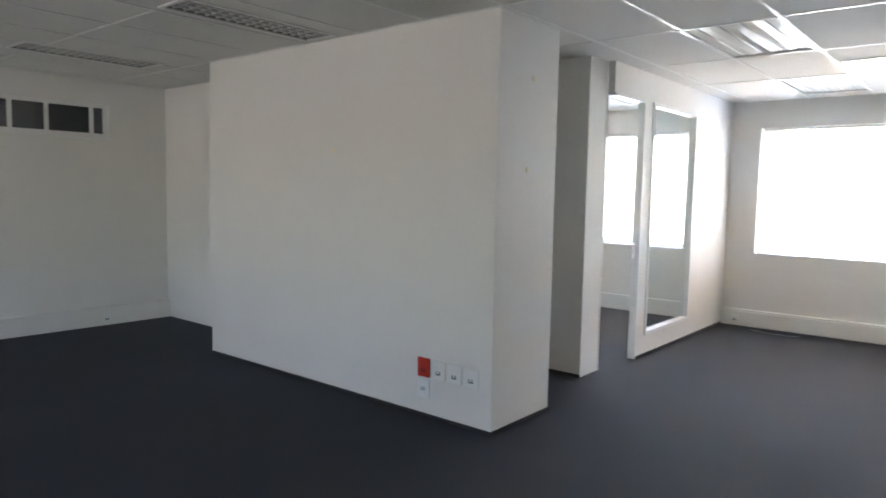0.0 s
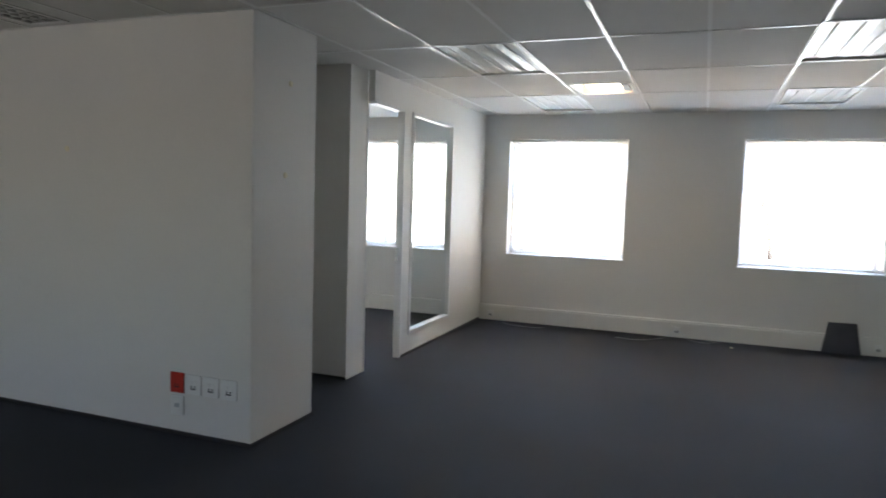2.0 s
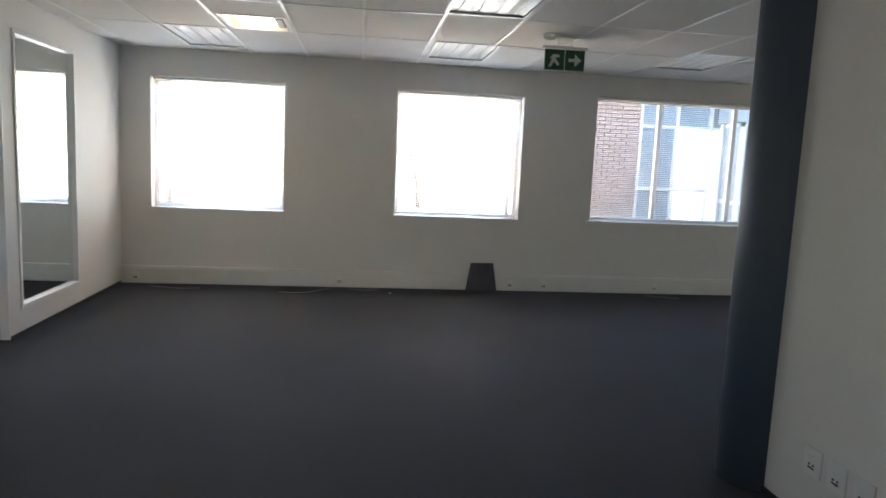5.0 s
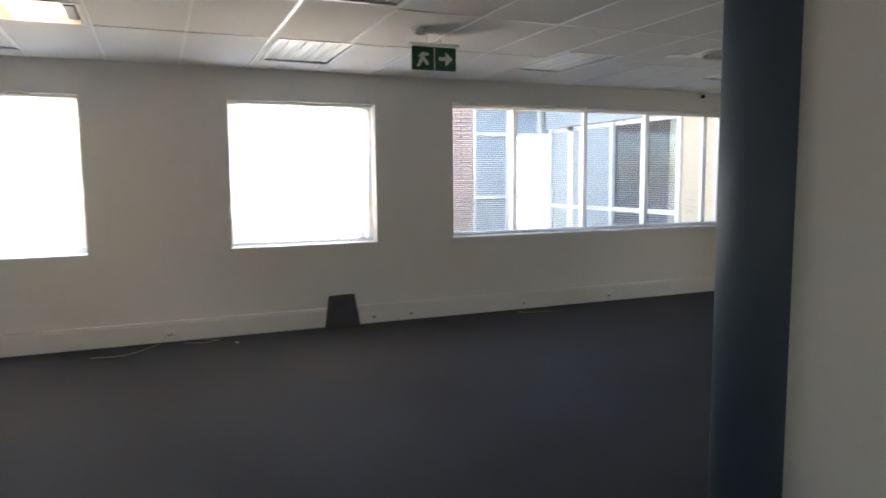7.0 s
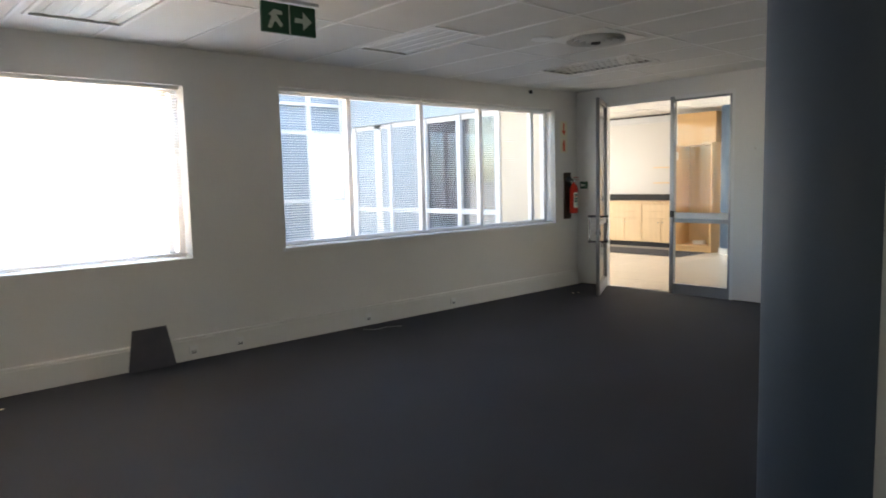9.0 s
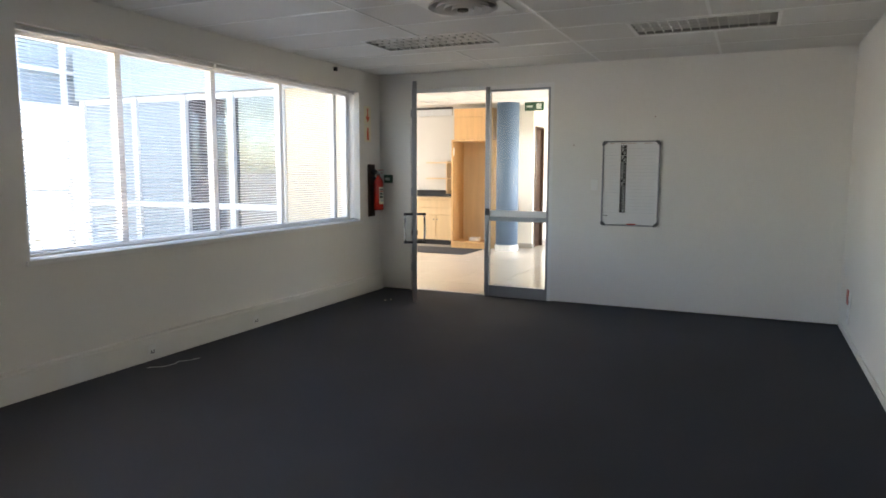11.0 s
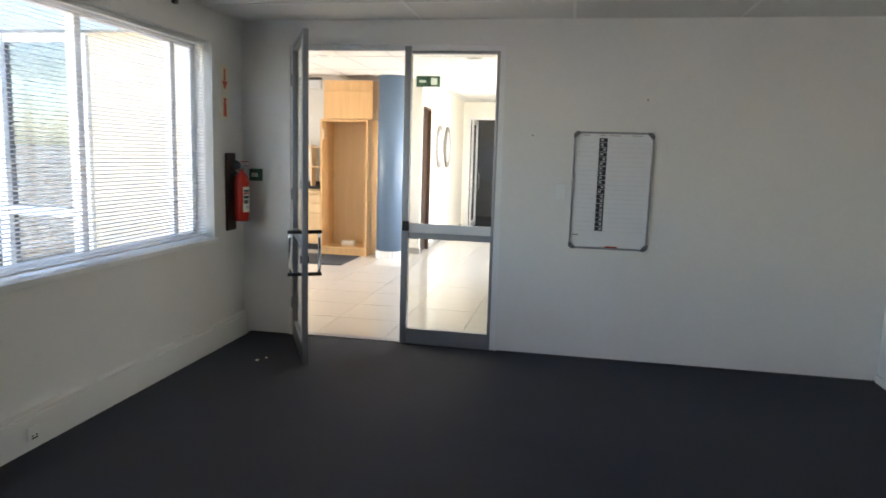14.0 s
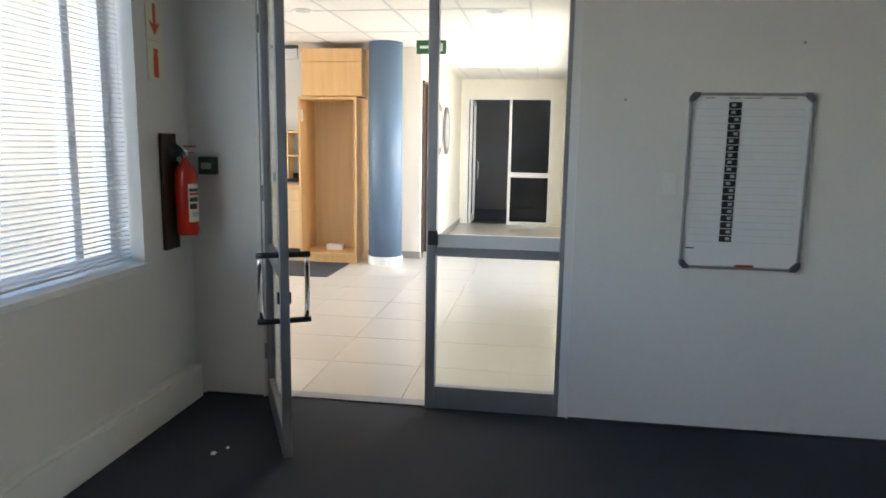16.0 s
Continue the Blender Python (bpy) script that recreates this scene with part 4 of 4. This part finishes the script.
# counter unit with drawers and doors, worktop and dark upstand
for i in range(3):
    y0 = 10.26 + 0.86 * i
    o = thing("base_cabinet", "pale maple base cabinet with drawer and two doors", "cabinet", (12.32, y0, 0), group="hall base cabinets")
    part("body", made((0.02, 0.6, 0, 0.855, 0.1, 0.90)), WOOD_PALE, o)
    part("plinth", made((0.06, 0.58, 0, 0.855, 0, 0.099)), MAT_GREY, o)
    for z0, z1 in ((0.60, 0.735), (0.745, 0.885)):
        part("drawer", made((0, 0.018, 0.004, 0.85, z0, z1), bevel=0.002, seg=1), WOOD_PALE, o)
    for a in (0.004, 0.43):
        d = part("door", made((0, 0.018, a, a + 0.42, 0.11, 0.59), bevel=0.002, seg=1), WOOD_PALE, o)
        part("handle", made((-0.02, 0, a + (0.37 if a < 0.1 else 0.03), a + (0.39 if a < 0.1 else 0.05), 0.5, 0.52)), CHROME, d)
solid("worktop", made((12.29, 12.94, 10.245, 12.85, 0.902, 0.94), bevel=0.004), WOOD_PALE, "pale maple counter worktop on cabinets", "worktop")
solid("upstand", made((12.90, 12.946, 10.25, 12.85, 0.942, 1.07), bevel=0.002, seg=1), MAT_GREY, "dark grey upstand behind the worktop", "upstand")
o = thing("wall_shelf", "small open shelf unit on two uprights", "shelf", (12.72, 10.35, 0))
for y in (0.0, 0.28):
    part("upright", made((0.0, 0.22, y, y + 0.022, 1.0 if y else 0.942, 1.66)), WOOD_PALE if y else WHITE_ALU, o)
for z in (1.30, 1.62):
    part("shelf", made((0.0, 0.22, 0.022, 0.75, z, z + 0.022)), WOOD_PALE, o)
solid("pelmet", made((11.98, 12.02, 10.20, HN, 2.50, 2.62)), RULE, "grey pelmet above the counter", "pelmet", "structure")
# solid black strip in place of the shadow line over the pelmet
solid("pelmet_shadow_strip", made((11.97, 12.03, 10.20, HN, 2.623, 2.66)), BLACK, "black strip standing in for the shadow above the pelmet", "pelmet", "structure")
solid("door_mat", made((11.03, 11.93, 9.54, 12.9, 0.0, 0.010), bevel=0.003, seg=1), MAT_GREY, "dark grey entrance mat on the tiles", "mat")
# hall exit sign
o = thing("exit_sign", "small green hanging exit sign in the hall", "exit sign", (11.6, 8.48, 0))
part("panel", made((-0.008, 0.008, -0.17, 0.17, 2.50, 2.65), bevel=0.002, seg=1), GREEN, o)
part("arrow", made((-0.0105, -0.009, 0.03, 0.13, 2.56, 2.59)), SIGN_PALE, o)
part("symbol", made((-0.0105, -0.009, -0.13, -0.04, 2.53, 2.62)), SIGN_PALE, o)
for y in (-0.1, 0.1):
    part("rod", tube([(0, y, 2.65), (0, y, HC)], 0.004, 6), WHITE_ALU, o)
# oval pictures on the corridor wall
for x in (13.93, 14.68):
    o = thing("oval_frame", "oval dark mirror in a woven metal frame", "wall ornament", (x, 8.76, 1.71), group="oval wall ornaments")
    for nm, a, b, d, m in (("frame", 0.29, 0.37, 0.035, BRONZE), ("inset", 0.2, 0.28, 0.04, RULE)):
        part(nm, prism([(a * math.cos(2 * math.pi * k / 36), b * math.sin(2 * math.pi * k / 36)) for k in range(36)], -d, -d + 0.03), m, o)
o = thing("door_3", "dark wooden door standing ajar in the corridor wall", "door", kind="structure")
part("door_frame", made((12.60, 12.64, 8.74, 8.92, 0, 2.3), (13.13, 13.17, 8.74, 8.92, 0, 2.3), (12.64, 13.13, 8.74, 8.92, 2.27, 2.31)), WOOD_DARK, o)
part("leaf", made((12.64, 13.13, 8.80, 8.84, 0.0, 2.27)), WOOD_DARK, o)
# glazed door at the corridor's end, dark room behind
o = thing("door_4", "white-framed glazed double door with a dark room behind", "door", kind="structure")
part("door_frame", made((HE - 0.01, HE + 0.06, 7.03, 7.10, 0, 2.38), (HE - 0.01, HE + 0.06, 8.61, 8.68, 0, 2.38), (HE - 0.01, HE + 0.06, 7.10, 8.61, 2.33, 2.38), (HE - 0.01, HE + 0.06, 7.80, 7.85, 0, 2.33), (HE - 0.01, HE + 0.06, 7.10, 7.80, 0.0, 0.06), (HE - 0.01, HE + 0.06, 7.10, 7.80, 0.90, 0.99)), WHITE_ALU, o)
for z0, z1 in ((0.06, 0.90), (0.99, 2.33)):
    part("pane", made((HE + 0.02, HE + 0.026, 7.10, 7.80, z0, z1)), DARK_GLASS, o)
lf = part("leaf", made((HE + 0.06, HE + 0.80, 8.55, 8.59, 0.0, 0.12), (HE + 0.06, HE + 0.80, 8.55, 8.59, 2.25, 2.33), (HE + 0.06, HE + 0.12, 8.55, 8.59, 0.12, 2.25), (HE + 0.74, HE + 0.80, 8.55, 8.59, 0.12, 2.25)), WHITE_ALU, o)
part("handle", tube([(HE + 0.7, 8.53, 0.8), (HE + 0.7, 8.48, 0.85), (HE + 0.7, 8.48, 1.15), (HE + 0.7, 8.53, 1.2)], 0.012, 8), CHROME, lf, smooth=True)
# near-black wall colour stands in for the shade of an unlit room
wall("wall_far_room", made((HE + 3.0, HE + 3.1, 5.5, 10.2, -0.1, 3.0), (HE + 0.12, HE + 3.0, 5.5, 5.6, -0.1, 3.0), (HE + 0.12, HE + 3.0, 10.1, 10.2, -0.1, 3.0), (HE + 0.12, HE + 3.0, 5.6, 10.1, 2.7, 2.8)), UNLIT_SHADE, "room walls coloured near-black for an unlit room")
solid("far_room_floor", made((HE + 0.12, HE + 3.0, 5.6, 10.1, -0.08, 0.0)), CARPET, "dark carpet of the unlit room", "floor", "structure")
plate(HE, 6.93, 1.4, -90, 0.11, 0.12, "blank")

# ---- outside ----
# added wall and eave hide the sky; dark veneer colour stands for shade
solid("dark_outlook_wall", made((-9.6, -9.35, -4.0, 8.0, -0.35, 4.2), (-9.35, WX - 0.42, -4.0, 8.0, 3.3, 3.5)), WOOD_DARK, "added wall and eave, coloured dark for the strip window's shaded outlook", "wall", "structure")
o = thing("brick_building", "pinkish brick corner of the next wing with a glazed screen", "building", (0, 14.5, 0), kind="structure")
part("wall", made((4.3, 5.75, 0.06, 0.5, -0.35, 3.4)), MORTAR, o)
part("screen_panel", made((5.75, 8.6, 0.1, 0.2, 2.42, 3.4)), PANEL_BLUE, o, "blue-grey panel above the glazing")
part("side_panel", made((5.75, 6.55, 0.1, 0.2, -0.35, 2.415)), PANEL_BLUE, o, "blue-grey glazed panel")
for x in (5.75, 6.52, 7.25, 8.3):
    part("mullion", made((x, x + 0.06, 0.02, 0.1, -0.35, 3.4)), WHITE_ALU, o)
for z in (1.12, 2.38, 2.9):
    part("transom", made((5.81, 8.3, 0.03, 0.095, z, z + 0.06)), WHITE_ALU, o)
part("pane", made((6.58, 8.3, 0.14, 0.146, -0.35, 2.40)), GLASS, o)
part("parapet", made((4.25, 8.65, -0.02, 0.55, 3.4, 3.6), bevel=0.01), FASCIA, o)
me = meshed("brick", made((0, 0.222, 0, 0.06, 0, 0.066)))
me.materials.append(BRICK)
for r in range(34):
    for c in range(6):
        b = new("brick", me)
        b.parent = o
        x = 4.31 + 0.235 * c + (0.1175 if r % 2 else 0.0)
        b.location = (min(x, 5.525), 0.0 + random.uniform(-0.002, 0.002), 0.75 + 0.078 * r)


def tree(x, y, h, seed):
    """A bare winter tree: a tapered trunk that forks again and again."""
    rnd = random.Random(seed)
    o = thing("tree", "bare leafless tree in the sun outside", "tree", (x, y, -0.35))
    crown = bmesh.new()

    def grow(bm, p, d, length, r, level):
        pts, rad = [p], [r]
        for k in range(4):
            d = (d + Vector((rnd.uniform(-0.18, 0.18), rnd.uniform(-0.18, 0.18), rnd.uniform(-0.02, 0.12)))).normalized()
            pts.append(pts[-1] + d * length / 4)
            rad.append(r * (1 - 0.14 * (k + 1)))
        t = tube(pts, rad, 6)
        tmp = meshed("limb", t)
        bm.from_mesh(tmp)
        bpy.data.meshes.remove(tmp)
        return pts, d, rad

    trunk = bmesh.new()
    pts, d, rad = grow(trunk, Vector((0, 0, 0)), Vector((0, 0, 1)), h * 0.35, h * 0.022, 0)
    part("trunk", trunk, BARK, o, smooth=True)
    front = [(pts[-1], d, rad[-1], h * 0.3)]
    for level in range(4):
        nxt = []
        for p, d, r, ln in front:
            for k in range(3 if level < 2 else 2):
                dd = (d + Vector((rnd.uniform(-0.9, 0.9), rnd.uniform(-0.9, 0.9), rnd.uniform(-0.1, 0.5)))).normalized()
                q, e, rr = grow(crown, p, dd, ln * rnd.uniform(0.7, 1.1), r * 0.75, level)
                nxt.append((q[-1], e, rr[-1], ln * 0.68))
        front = nxt
    part("crown", crown, BARK, o, "bare twigs and limbs", smooth=True)


tree(2.5, 28.0, 5.5, 3)
tree(10.5, 30.0, 6.0, 5)

# porcelain tiles of the hall floor
me = meshed("floor_tile", made((0.002, 0.598, 0.002, 0.618, -0.006, 0.0)))
me.materials.append(FLOOR_TILE)
hall = new("hall_floor")
tagged(hall, "glossy cream porcelain hall floor tiles", "floor", "", "structure")
for i in range(16):
    for j in range(12):
        x, y = EX + 0.12 + 0.6 * i, 6.72 + 0.62 * j
        if (x > 12.9 and y > 8.7) or x > HE + 0.1:
            continue
        b = new("tile", me)
        b.parent = hall
        b.location = (x, y, 0)
